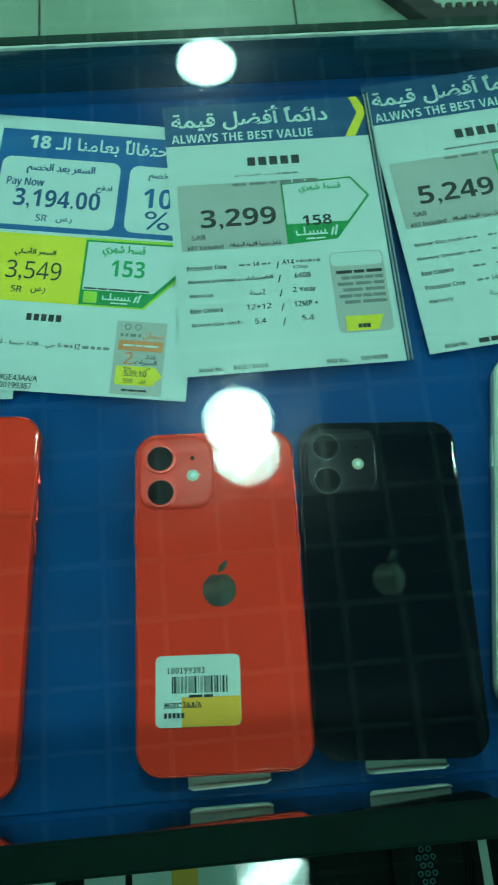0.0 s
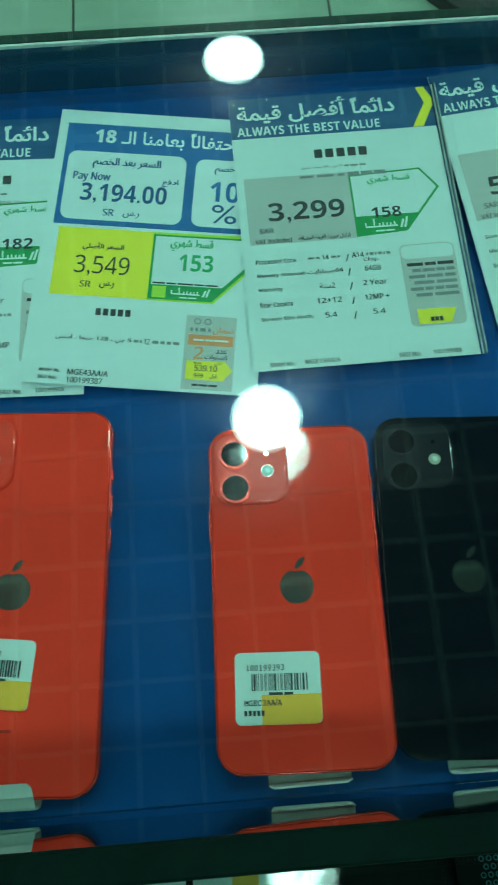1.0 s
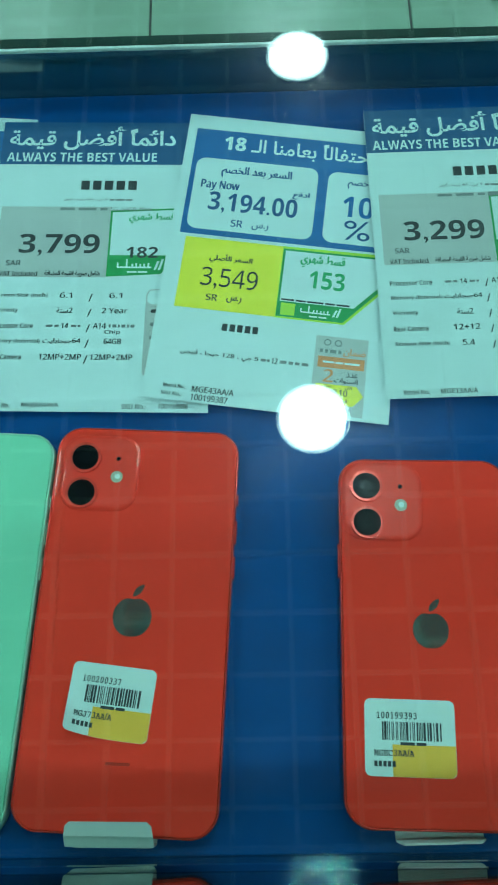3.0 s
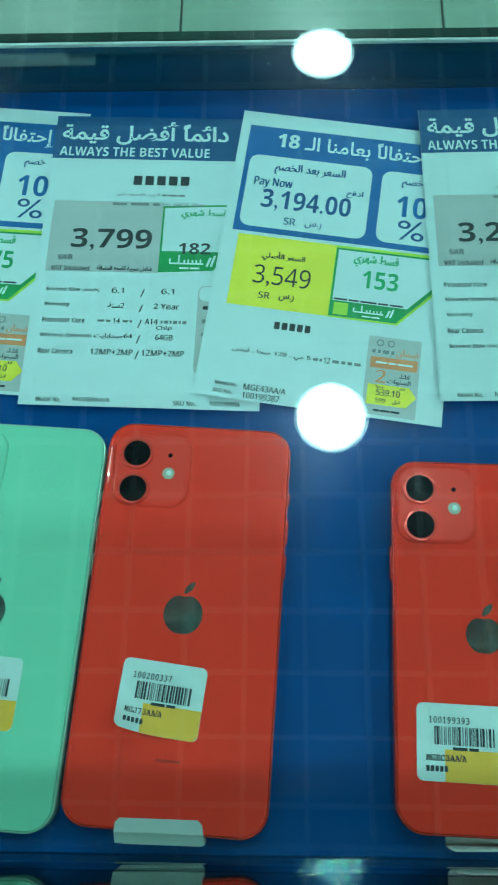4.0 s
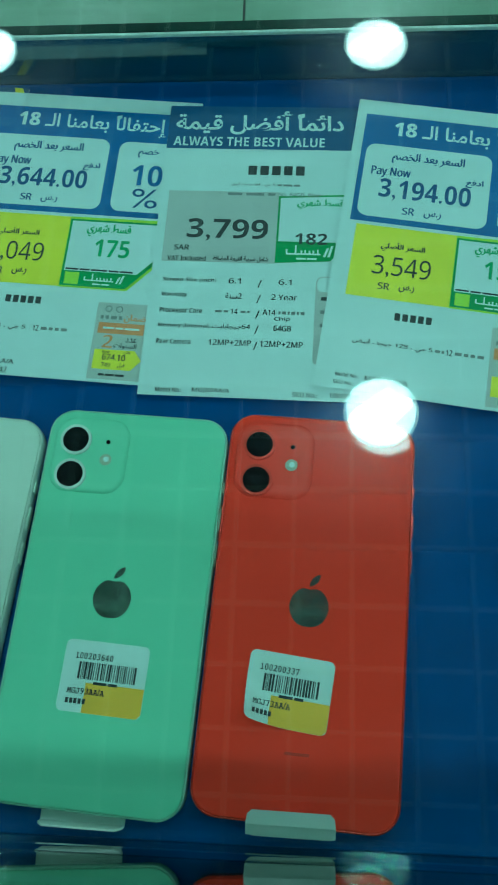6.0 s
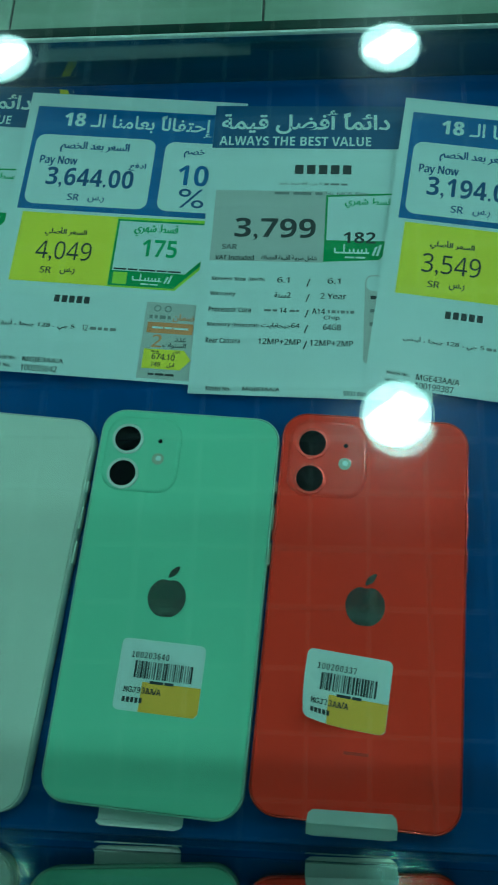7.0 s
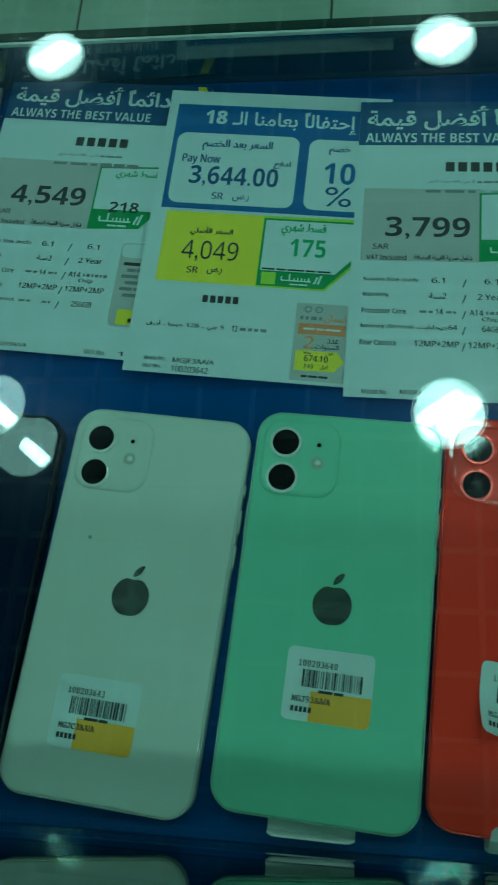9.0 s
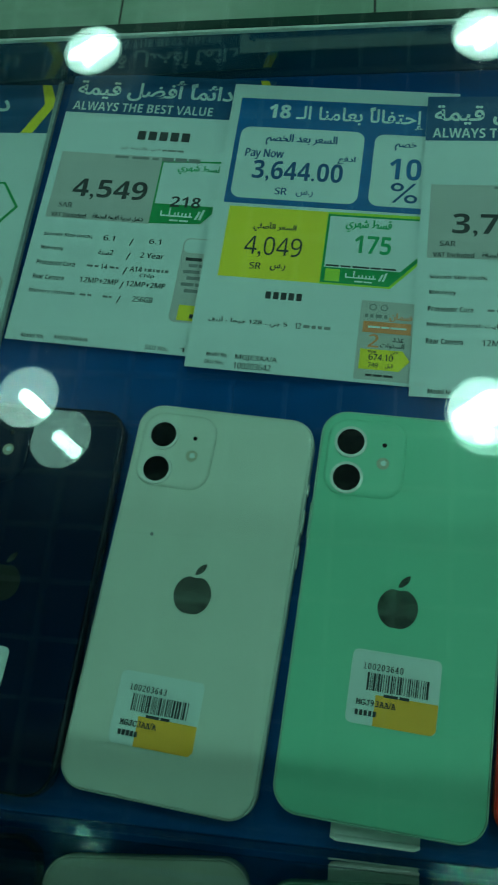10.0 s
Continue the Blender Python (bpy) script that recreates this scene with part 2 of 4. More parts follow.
# ---- lettering ----
JOINED = {  # letter: (alone, end, start, middle); two forms only where it never joins onwards
    "ا": "\uFE8D\uFE8E", "أ": "\uFE83\uFE84", "إ": "\uFE87\uFE88", "آ": "\uFE81\uFE82", "د": "\uFEA9\uFEAA", "ر": "\uFEAD\uFEAE", "و": "\uFEED\uFEEE",
    "ة": "\uFE93\uFE94", "ز": "\uFEAF\uFEB0", "ئ": "\uFE89\uFE8A\uFE8B\uFE8C", "ب": "\uFE8F\uFE90\uFE91\uFE92", "ت": "\uFE95\uFE96\uFE97\uFE98", "ح": "\uFEA1\uFEA2\uFEA3\uFEA4",
    "خ": "\uFEA5\uFEA6\uFEA7\uFEA8", "س": "\uFEB1\uFEB2\uFEB3\uFEB4", "ش": "\uFEB5\uFEB6\uFEB7\uFEB8", "ص": "\uFEB9\uFEBA\uFEBB\uFEBC", "ض": "\uFEBD\uFEBE\uFEBF\uFEC0",
    "ط": "\uFEC1\uFEC2\uFEC3\uFEC4", "ع": "\uFEC9\uFECA\uFECB\uFECC", "ف": "\uFED1\uFED2\uFED3\uFED4", "ج": "\uFE9D\uFE9E\uFE9F\uFEA0", "ق": "\uFED5\uFED6\uFED7\uFED8", "ل": "\uFEDD\uFEDE\uFEDF\uFEE0",
    "م": "\uFEE1\uFEE2\uFEE3\uFEE4", "ن": "\uFEE5\uFEE6\uFEE7\uFEE8", "ه": "\uFEE9\uFEEA\uFEEB\uFEEC", "ي": "\uFEF1\uFEF2\uFEF3\uFEF4", "ـ": "\u0640\u0640\u0640\u0640",
}


def arabic(text):
    """The text in its joined letter forms, in the order in which it is laid from left to right."""
    out = []
    for word in text.split(" "):
        if word.isdigit():
            out.append(word)
            continue
        shaped, before = "", False
        for i, ch in enumerate(word):
            forms = JOINED.get(ch)
            if not forms:
                shaped, before = shaped + ch, False
                continue
            after = len(forms) == 4 and i + 1 < len(word) and word[i + 1] in JOINED
            shaped += forms[(3 if before else 2) if after else (1 if before else 0)]
            before = len(forms) == 4
        out.append(shaped[::-1])
    return " ".join(reversed(out))


GLYPHS = {}


def in_face(body, upper, lower, digit):
    """The same letters and digits in another face of the built-in font: sans serif, its bold, or fixed width."""
    out = ""
    for ch in body:
        if "A" <= ch <= "Z":
            ch = chr(upper + ord(ch) - 65)
        elif "a" <= ch <= "z":
            ch = chr(lower + ord(ch) - 97)
        elif "0" <= ch <= "9":
            ch = chr(digit + ord(ch) - 48)
        out += ch
    return out


def text_mesh(body, bold):
    """Flat letters scaled to a box of 1 by 1."""
    key = (body, bold)
    if key not in GLYPHS:
        curve = bpy.data.curves.new("letters", "FONT")
        face = (0x1D5D4, 0x1D5EE, 0x1D7EC) if bold >= 0.018 else (0x1D5A0, 0x1D5BA, 0x1D7E2)
        latin = all(ord(ch) < 0x600 for ch in body)
        curve.body, curve.offset, curve.resolution_u = in_face(body, *face), 0.0 if latin else bold, 3
        ob = new("letters", curve)
        bpy.context.view_layer.update()
        me = bpy.data.meshes.new_from_object(ob.evaluated_get(bpy.context.evaluated_depsgraph_get()))
        bpy.data.objects.remove(ob)
        bpy.data.curves.remove(curve)
        co = np.empty(len(me.vertices) * 3, dtype=np.float32)
        me.vertices.foreach_get("co", co)
        co = co.reshape(-1, 3)
        low, high = co.min(0), co.max(0)
        co[:, :2] = (co[:, :2] - low[:2]) / (high[:2] - low[:2])
        co[:, 2] = 0
        me.vertices.foreach_set("co", co.ravel())
        GLYPHS[key] = me
    return GLYPHS[key]


def lettering(name, body, x0, y0, x1, y1, z, material, parent, bold=0.0):
    """Printed letters filling a box, in millimetres of their parent; bars where they cannot be read."""
    if not body:
        return bars(name, x0, y0, x1, y1, z, material, parent, (1, 1, 1))
    me = text_mesh(body, bold).copy()
    me.name = name
    me.transform(Matrix.Translation((x0 / 1000, y0 / 1000, z)) @ Matrix.Diagonal(((x1 - x0) / 1000, (y1 - y0) / 1000, 1, 1)))
    if y1 - y0 < 7.5 and bold < 0.018:  # small print is inked a little fuller
        d = 0.00003 * (y1 - y0)
        bm = bmesh.new()
        bm.from_mesh(me)
        base = bm.verts[:] + bm.edges[:] + bm.faces[:]
        for k, (dx, dy) in enumerate(((d, d * 0.5), (-d, -d * 0.5))):
            made = bmesh.ops.duplicate(bm, geom=base)["geom"]
            bmesh.ops.translate(bm, verts=[v for v in made if isinstance(v, bmesh.types.BMVert)], vec=(dx, dy, 0.00001 * (k + 1)))
        bm.to_mesh(me)
        bm.free()
    me.materials.clear()
    me.materials.append(material)
    ob = new(name, me)
    ob.parent = parent
    return ob


def mono_lettering(name, body, x0, y0, x1, y1, z, material, parent):
    """Letters of a label printer, all of the same width."""
    return lettering(name, in_face(body, 0x1D670, 0x1D68A, 0x1D7F6), x0, y0, x1, y1, z, material, parent)


def print_poly(name, pts, z, material, parent, label=""):
    """A flat printed area, a tenth of a millimetre thick; points in millimetres."""
    return part(name, slab_bm([(x / 1000, y / 1000) for x, y in pts], z - 0.00006, z), material, parent, label)


def rect(x0, y0, x1, y1):
    return [(x0, y0), (x1, y0), (x1, y1), (x0, y1)]


def print_box(name, x0, y0, x1, y1, z, material, parent, r=0.0):
    pts = outline(x1 - x0, y1 - y0, r, 5, (x0 + x1) / 2, (y0 + y1) / 2) if r else rect(x0, y0, x1, y1)
    return print_poly(name, pts, z, material, parent)


def bars(name, x0, y0, x1, y1, z, material, parent, words=(1,), space=0.12):
    """Unreadable writing: bars word by word, whose lengths are in the proportions given."""
    bm = bmesh.new()
    gap = space * (x1 - x0) / len(words)
    room = (x1 - x0) - gap * (len(words) - 1)
    x, total = x0, sum(words)
    for w in words:
        e = x + room * w / total
        box_bm(x / 1000, y0 / 1000, z - 0.00005, e / 1000, y1 / 1000, z, bm=bm)
        x = e + gap
    return part(name, bm, material, parent)


# ---- room ----
def room():
    floor = link("floor", box_bm(-6, -5, FLOOR_Z - 0.1, 6, 6, FLOOR_Z - 0.003), M["joint"])
    tagged(floor, "pale beige tiled shop floor with dark joints", "floor", kind="structure")
    tile = bpy.data.meshes.new("floor_tile")
    bm = box_bm(0.002, 0.002, -0.012, 0.469, 0.469, 0.0, 0.0015, 1)
    bm.to_mesh(tile)
    bm.free()
    tile.materials.append(M["tile"])
    for i in range(-8, 8):
        for j in range(-3, 9):
            t = new("floor_tile", tile)
            t.parent = floor
            t.location = (-0.143 + 0.471 * i, -0.04 + 0.471 * j, FLOOR_Z)
    cx, cy = range(-13, 14), range(-11, 13)
    verts, faces = [], []
    for i in cx:
        for j in cy:
            if -8 <= i < 8 and -3 <= j < 9:
                continue
            x, y, k = -0.143 + 0.471 * i, -0.04 + 0.471 * j, len(verts)
            a, b, c, d = max(x + 0.002, -5.99), min(x + 0.469, 5.99), max(y + 0.002, -4.99), min(y + 0.469, 5.99)
            if b - a < 0.02 or d - c < 0.02:
                continue
            verts += [(a, c, -0.004), (b, c, -0.004), (b, d, -0.004), (a, d, -0.004), (a + 0.0015, c + 0.0015, 0), (b - 0.0015, c + 0.0015, 0), (b - 0.0015, d - 0.0015, 0), (a + 0.0015, d - 0.0015, 0)]
            faces += [(k + 4, k + 5, k + 6, k + 7)] + [(k + e, k + (e + 1) % 4, k + 4 + (e + 1) % 4, k + 4 + e) for e in range(4)]
    me = bpy.data.meshes.new("outer_floor_tiles")
    me.from_pydata(verts, [], faces)
    me.materials.append(M["tile"])
    rest = new("outer_floor_tiles", me)
    rest.parent, rest.location = floor, (0, 0, FLOOR_Z)
    rest["kind"] = "stuff"
    # Unseen walls, added to close the room and bounce the lamplight.
    for name, b in (("wall_north", (-6, 6, FLOOR_Z, 6, 6.1, CEILING_Z)), ("wall_south", (-6, -5.1, FLOOR_Z, 6, -5, CEILING_Z)),
                    ("wall_east", (6, -5.1, FLOOR_Z, 6.1, 6.1, CEILING_Z)), ("wall_west", (-6.1, -5.1, FLOOR_Z, -6, 6.1, CEILING_Z))):
        tagged(link(name, box_bm(*b), M["wall"]), "plain light wall, unseen, added to close the room and bounce light", "wall", kind="structure")
    bm = box_bm(-6.1, -5.1, CEILING_Z, 6.1, 6.1, CEILING_Z + 0.1)
    tagged(link("ceiling", bm, M["void"]), "dark ceiling above an open lattice", "ceiling", kind="structure")
    bm = bmesh.new()
    step = 0.21
    for i in range(-20, 21):
        x = 0.135 + i * step
        box_bm(x - 0.008, -3.5, 2.700, x + 0.008, 5.0, 2.745, bm=bm)
    for i in range(-17, 24):
        y = 0.06 + i * step
        box_bm(-4.1, y - 0.008, 2.703, 4.4, y + 0.008, 2.742, bm=bm)
    tagged(link("ceiling_lattice", bm, M["slat"]), "grey open-cell square ceiling lattice", "ceiling", kind="structure")
    return floor


def downlight():
    t = thing("downlight", pose(0, 0, 0), "round recessed ceiling downlight, switched on", "ceiling light", "downlights in the ceiling")
    n = 40
    part("bezel", ring_bm(0, 0, 0.134, 0.139, 0.0, 0.010, n), M["rim_lamp"], t, "frosted glass rim, faintly lit")
    rings = [[(r * math.cos(2 * math.pi * i / n), r * math.sin(2 * math.pi * i / n), z) for i in range(n)] for r, z in ((0.133, 0.004), (0.115, 0.06), (0.06, 0.10))]
    part("reflector", loft(rings, close=False), M["chrome"], t, "polished cone reflector", smooth=True)
    part("bowl", disc_bm(0, 0, 0.1275, 0.004, 0.010, n), M["glow"], t, "reflector bowl, lit look put in as emission")
    for dx, dy, turn in ((-0.030, 0.016, 38), (0.034, -0.014, 44)):
        bm = slab_bm(outline(0.190, 0.058, 0.027, 6), -0.001, 0.003)
        bmesh.ops.rotate(bm, verts=bm.verts, cent=(0, 0, 0), matrix=Matrix.Rotation(radians(turn), 3, "Z"))
        bmesh.ops.translate(bm, verts=bm.verts, vec=(dx, dy, 0))
        part("tube", bm, M["lamp"], t, "bright fluorescent tube")
    return t


def weak_downlight(m):
    """A downlight whose inside can be seen: a grey reflector with one bright tube."""
    t = thing("downlight", m, "round ceiling downlight with one bright tube in a dull reflector", "ceiling light", "downlights in the ceiling")
    n = 40
    part("bezel", ring_bm(0, 0, 0.131, 0.150, 0.0, 0.012, n), M["chrome"], t, "thin metal trim ring")
    part("reflector", disc_bm(0, 0, 0.1315, 0.006, 0.014, n), M["weak_lamp"], t, "dull reflector, lit look put in as emission")
    bm = slab_bm(outline(0.150, 0.054, 0.020, 6), 0.0, 0.006)
    bmesh.ops.rotate(bm, verts=bm.verts, cent=(0, 0, 0), matrix=Matrix.Rotation(radians(142), 3, "Z"))
    bmesh.ops.translate(bm, verts=bm.verts, vec=(0.032, -0.026, 0))
    part("tube", bm, M["lamp"], t, "bright fluorescent tube")
    return t


floor = room()
first_lamp = downlight()
lamp_places = [(0.24 + 1.755 * i, 1.19 + 1.735 * j) for i in (-2, -1, 0, 1, 2) for j in (-2, -1, 0, 1, 2)]
first_lamp.matrix_basis = pose(lamp_places[0][0], lamp_places[0][1], LAMP_Z)
for lx, ly in lamp_places[1:]:
    if abs(lx + 1.515) < 0.01 and -1 < ly < 2:
        weak_downlight(pose(lx + (0.32 if ly < 0 else 0.0), ly, LAMP_Z))
    else:
        copy_thing(first_lamp, pose(lx, ly, LAMP_Z))


# ---- the display counter ----
X0, X1 = -0.75, 0.75


def counter():
    c = thing("display_counter", pose(0, 0, 0), "glass-topped shop display counter with a blue tray", "display counter")
    part("tray", box_bm(X0, -0.0005, -0.018, X1, REAR_Y, 0.0, 0.0006), M["tray"], c, "deep blue laminate display board")
    part("rear_panel", box_bm(X0, REAR_Y, -0.018, X1, REAR_Y + 0.006, GLASS_LOW - 0.0012), M["rear"], c, "glossy dark blue back panel")
    # Pale seam strip: the highlight under the glass is put into its colour.
    part("seam", box_bm(X0, REAR_Y - 0.0002, GLASS_LOW - 0.0022, X1, REAR_Y + 0.0014, GLASS_LOW - 0.0004, 0.0003), M["seam"], c, "pale seam strip, colour carries the highlight")
    part("rear_rail", box_bm(X0, REAR_Y + 0.0015, GLASS_LOW - 0.0011, X1, REAR_Y + 0.0064, GLASS_LOW - 0.0002), M["glass_edge"], c, "dark rail along the back panel")
    top = part("glass_top", box_bm(X0, 0.0006, GLASS_LOW, X1, REAR_Y + 0.0640, GLASS_TOP), M["top_glass"], c, "scratched clear glass top")
    part("polished_edge", box_bm(X0, REAR_Y + 0.0642, GLASS_LOW, X1, REAR_Y + 0.0650, GLASS_TOP - 0.0002, 0.0002), M["glass_edge"], top, "dark green cut edge of the glass")
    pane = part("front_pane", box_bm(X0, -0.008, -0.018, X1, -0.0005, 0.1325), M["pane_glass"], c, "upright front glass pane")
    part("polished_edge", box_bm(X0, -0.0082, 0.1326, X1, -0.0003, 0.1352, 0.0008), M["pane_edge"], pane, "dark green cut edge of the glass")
    for name, x in (("end_panel", X0), ("end_panel", X1)):
        part(name, box_bm(x - 0.012, -0.008, -0.30, x + 0.012, REAR_Y + 0.006, GLASS_TOP + 0.0005), M["cabinet"], c)
    part("cabinet", box_bm(X0, 0.012, FLOOR_Z, X1, REAR_Y + 0.004, -0.0185, 0.002), M["cabinet"], c, "dark laminate cabinet body")
    part("base_ledge", box_bm(X0, -0.26, -0.228, X1, 0.0115, -0.206, 0.002), M["cabinet"], c, "dark lower display ledge")
    # Assumed sheet, added with a slope that brings a downlight's reflection into view.
    sheet = box_bm(X0, -0.255, -0.002, X1, 0.0110, 0.002, 0.0005)
    for v in sheet.verts:
        v.co.z += -0.1875 + 0.0245 * v.co.y
    part("ledge_glass", sheet, M["ledge_glass"], c, "assumed clear glass sheet over the lower ledge, sloped to mirror a lamp")
    part("plinth", box_bm(X0, -0.20, FLOOR_Z, X1, 0.0115, -0.2285), M["cabinet"], c)
    return c


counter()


# ---- phone parts ----
def mark_outline(s, n=40):
    """A plain round mark with a dip at its top."""
    pts = []
    for i in range(n):
        a = 2 * math.pi * i / n
        r = 1.0 - 0.13 * math.exp(-((a - math.pi / 2) / 0.28) ** 2) - 0.05 * math.exp(-((a - 3 * math.pi / 2) / 0.3) ** 2)
        pts.append((s * 0.98 * r * math.cos(a), s * (r * math.sin(a)) * (0.98 if a < math.pi else 1.04)))
    return pts


def sticker(p, z, cx, cy, w, h, turn, code, model, curl=0.0):
    """A white and yellow stock label with a bar code."""
    s = new("stock_label")
    s.parent = p
    s.matrix_basis = pose(cx / 1000, cy / 1000, z, 0, 0, turn)
    s["label"] = "white and yellow stock label with a bar code"
    bm = slab_bm([(x / 1000, y / 1000) for x, y in outline(w, h, 2.2, 5)], 0.0, 0.00012)
    me = bpy.data.meshes.new("stock_label")
    bm.to_mesh(me)
    bm.free()
    me.materials.append(M["label"])
    s = swap_mesh(s, me)
    q = 0.0002
    print_poly("yellow_block", [(-w / 2 + 9.5, -h / 2 + 0.05), (w / 2 - 1.6, -h / 2 + 0.05), (w / 2 - 0.1, -h / 2 + 1.6), (w / 2 - 0.1, -h / 2 + 10.4), (-w / 2 + 9.5, -h / 2 + 10.4)], q, M["label_yellow"], s)
    mono_lettering("stock_number", code, -w / 2 + 4.3, h / 2 - 6.6, -w / 2 + 18.0, h / 2 - 4.4, q + 0.00012, M["ink"], s)
    rnd = random.Random(code)
    bm = bmesh.new()
    x = -w / 2 + 6.0
    while x < w / 2 - 4.4:
        t = rnd.choice((0.28, 0.28, 0.5, 0.75))
        box_bm(x / 1000, (h / 2 - 13.6) / 1000, q, (x + t) / 1000, (h / 2 - 7.6) / 1000, q + 0.00008, bm=bm)
        x += t + rnd.choice((0.25, 0.25, 0.4, 0.6))
    part("bar_code", bm, M["ink"], s)
    bars("small_print", -w / 2 + 12.2, h / 2 - 15.2, -w / 2 + 21, h / 2 - 14.2, q + 0.00012, M["ink"], s, (3, 2))
    mono_lettering("model_number", model, -w / 2 + 3.1, h / 2 - 18.8, -w / 2 + 16.8, h / 2 - 16.5, q + 0.00018, M["ink"], s)
    bars("maker_name", -w / 2 + 3.1, h / 2 - 22.2, -w / 2 + 10.4, h / 2 - 20.4, q + 0.00018, M["ink"], s, (1, 1, 1, 1, 1), 0.3)
    if curl:  # one corner has come loose and bends up
        for ob in [s] + list(s.children):
            bm = bmesh.new()
            bm.from_mesh(ob.data)
            for k in range(9):
                d = 0.001 * (w * 0.5 + h * 0.5) / math.sqrt(2) - 0.0016 * k
                bmesh.ops.bisect_plane(bm, geom=bm.verts[:] + bm.edges[:] + bm.faces[:], plane_co=(-d / math.sqrt(2), -d / math.sqrt(2), 0), plane_no=(1, 1, 0))
            start = 0.001 * (w * 0.5 + h * 0.5) / math.sqrt(2) - 0.0144
            for v in bm.verts:
                d = (-v.co.x - v.co.y) / math.sqrt(2) - start
                if d > 0:
                    v.co.z += curl * d * d
                    v.co.x += 0.22 * curl * d * d
                    v.co.y += 0.22 * curl * d * d
            bm.to_mesh(ob.data)
            bm.free()
    return s


def swap_mesh(empty, me):
    ob = new("stock_label", me)
    ob.parent, ob.matrix_basis = empty.parent, empty.matrix_basis.copy()
    ob["label"] = empty["label"]
    bpy.data.objects.remove(empty)
    return ob


def phone(colour, w, h, m, label, buttons_left=True, logo_y=0.0, lens=None):
    """A handset lying on its screen: frame, glass back, camera plateau, lenses, keys and mark."""
    p = thing("smartphone", m, label, "smartphone", "handsets on the blue tray")
    W, H, R, T = w / 1000, h / 1000, 0.0098, 0.0074
    rings = []
    for inset, z in ((0.0011, 0.0), (0.0003, 0.0004), (0.0, 0.0012), (0.0, T - 0.0007), (0.00015, T - 0.0003), (0.0004, T - 0.0001), (0.0006, T - 0.0001), (0.00065, T - 0.0008)):
        rings.append([(x, y, z) for x, y in outline(W - 2 * inset, H - 2 * inset, R - inset, 10)])
    part("frame", loft(rings), M["frame_" + colour], p, colour + " metal frame", smooth=True)
    rings = []
    for inset, z in ((0.0009, T - 0.0009), (0.0009, T - 0.00005), (0.0011, T + 0.00008), (0.0017, T + 0.00016)):
        rings.append([(x, y, z) for x, y in outline(W - 2 * inset, H - 2 * inset, R - inset, 10)])
    part("back_glass", loft(rings), M["glass_" + colour], p, "glossy " + colour + " glass back")
    top = T + 0.00016
    s = 1.0
    dx, dy = (1.1, -1.6) if w > 70 else (-0.5, 0.0)
    px, py = -w / 2 + 17.0 + dx, h / 2 - 17.2 + dy
    rings = []
    for k in range(7):
        u = radians(15 * k)
        inset, z = 0.0016 * (1 - math.cos(u)), top - 0.0001 + 0.0012 * math.sin(u)
        rings.append([(x, y, z) for x, y in outline(0.0302 - 2 * inset, 0.0307 - 2 * inset, 0.0078 - inset, 10, px / 1000, py / 1000)])
    face = slab_bm(outline(0.0271, 0.0276, 0.0063, 10, px / 1000, py / 1000), top + 0.0006, top + 0.0011)
    plat = part("camera_plateau", face, M["bump_" + colour], p, "raised square camera plateau")
    part("plateau_rim", loft(rings, close=False), M["glass_" + colour], plat, "glossy rounded rim", smooth=True)
    z = top + 0.0011
    lx, ly = (-w / 2 + 10.9 + dx, h / 2 - 11.7 + dy)
    for k in (0, 1):
        cy = ly - 14.3 * k
        ring = part("lens_ring", ring_bm(lx / 1000, cy / 1000, 0.0052, 0.0062, z - 0.0002, z + 0.0011), M["ring_" + colour], plat, "metal lens ring")
        part("lens_glass", disc_bm(lx / 1000, cy / 1000, 0.0053, z - 0.0001, z + 0.0009), M["lens"], plat, "black lens glass")
        part("iris", ring_bm(lx / 1000, cy / 1000, 0.0012, 0.0019, z + 0.00085, z + 0.00095), M["iris"], plat)
    part("flash", disc_bm((lx + 12.9) / 1000, (cy + 7.0) / 1000, 0.0025, z - 0.0001, z + 0.00012), M["flash"], plat, "pale flash window")
    part("flash_rim", ring_bm((lx + 12.9) / 1000, (cy + 7.0) / 1000, 0.0024, 0.0028, z - 0.0001, z + 0.00018, 24), M["rim_" + colour], plat)
    part("flash_core", disc_bm((lx + 13.1) / 1000, (cy + 7.2) / 1000, 0.0011, z, z + 0.0002, 16), M["label"], plat, "bright flash core")
    part("microphone", disc_bm((lx + 12.9) / 1000, (ly + 0.1) / 1000, 0.0009, z - 0.0001, z + 0.00006, 14), M["lens"], plat)
    k = 7.3 * (w / 71.5)
    shine = M["dark_mirror" if colour in ("black", "navy") else "mirror"]
    mark = part("maker_mark", slab_bm([(x / 1000, (y + logo_y) / 1000) for x, y in mark_outline(k)], top - 0.0001, top + 0.00005), shine, p, "polished round maker's mark")
    leaf = []
    for i in range(16):
        a = 2 * math.pi * i / 16
        u, v = 2.9 * math.cos(a), 1.25 * math.sin(a) * (1 - 0.25 * abs(math.cos(a)))
        leaf.append(((1.6 + u * 0.64 - v * 0.77) / 1000, (logo_y + k + 2.3 + u * 0.77 + v * 0.64) / 1000))
    part("leaf", slab_bm(leaf, top - 0.0001, top + 0.00005), shine, mark)
    for side, y0, y1 in ((1, 44.3, 48.6), (1, 29.2, 38.3), (1, 15.8, 24.4), (-1, 22.0, 36.0)):
        q = h / 146.7
        x = side * W / 2
        part("side_key", box_bm(x - 0.0006, y0 * q / 1000, 0.0022, x + 0.0006, y1 * q / 1000, 0.0052, 0.0003), M["frame_" + colour], p)
    return p


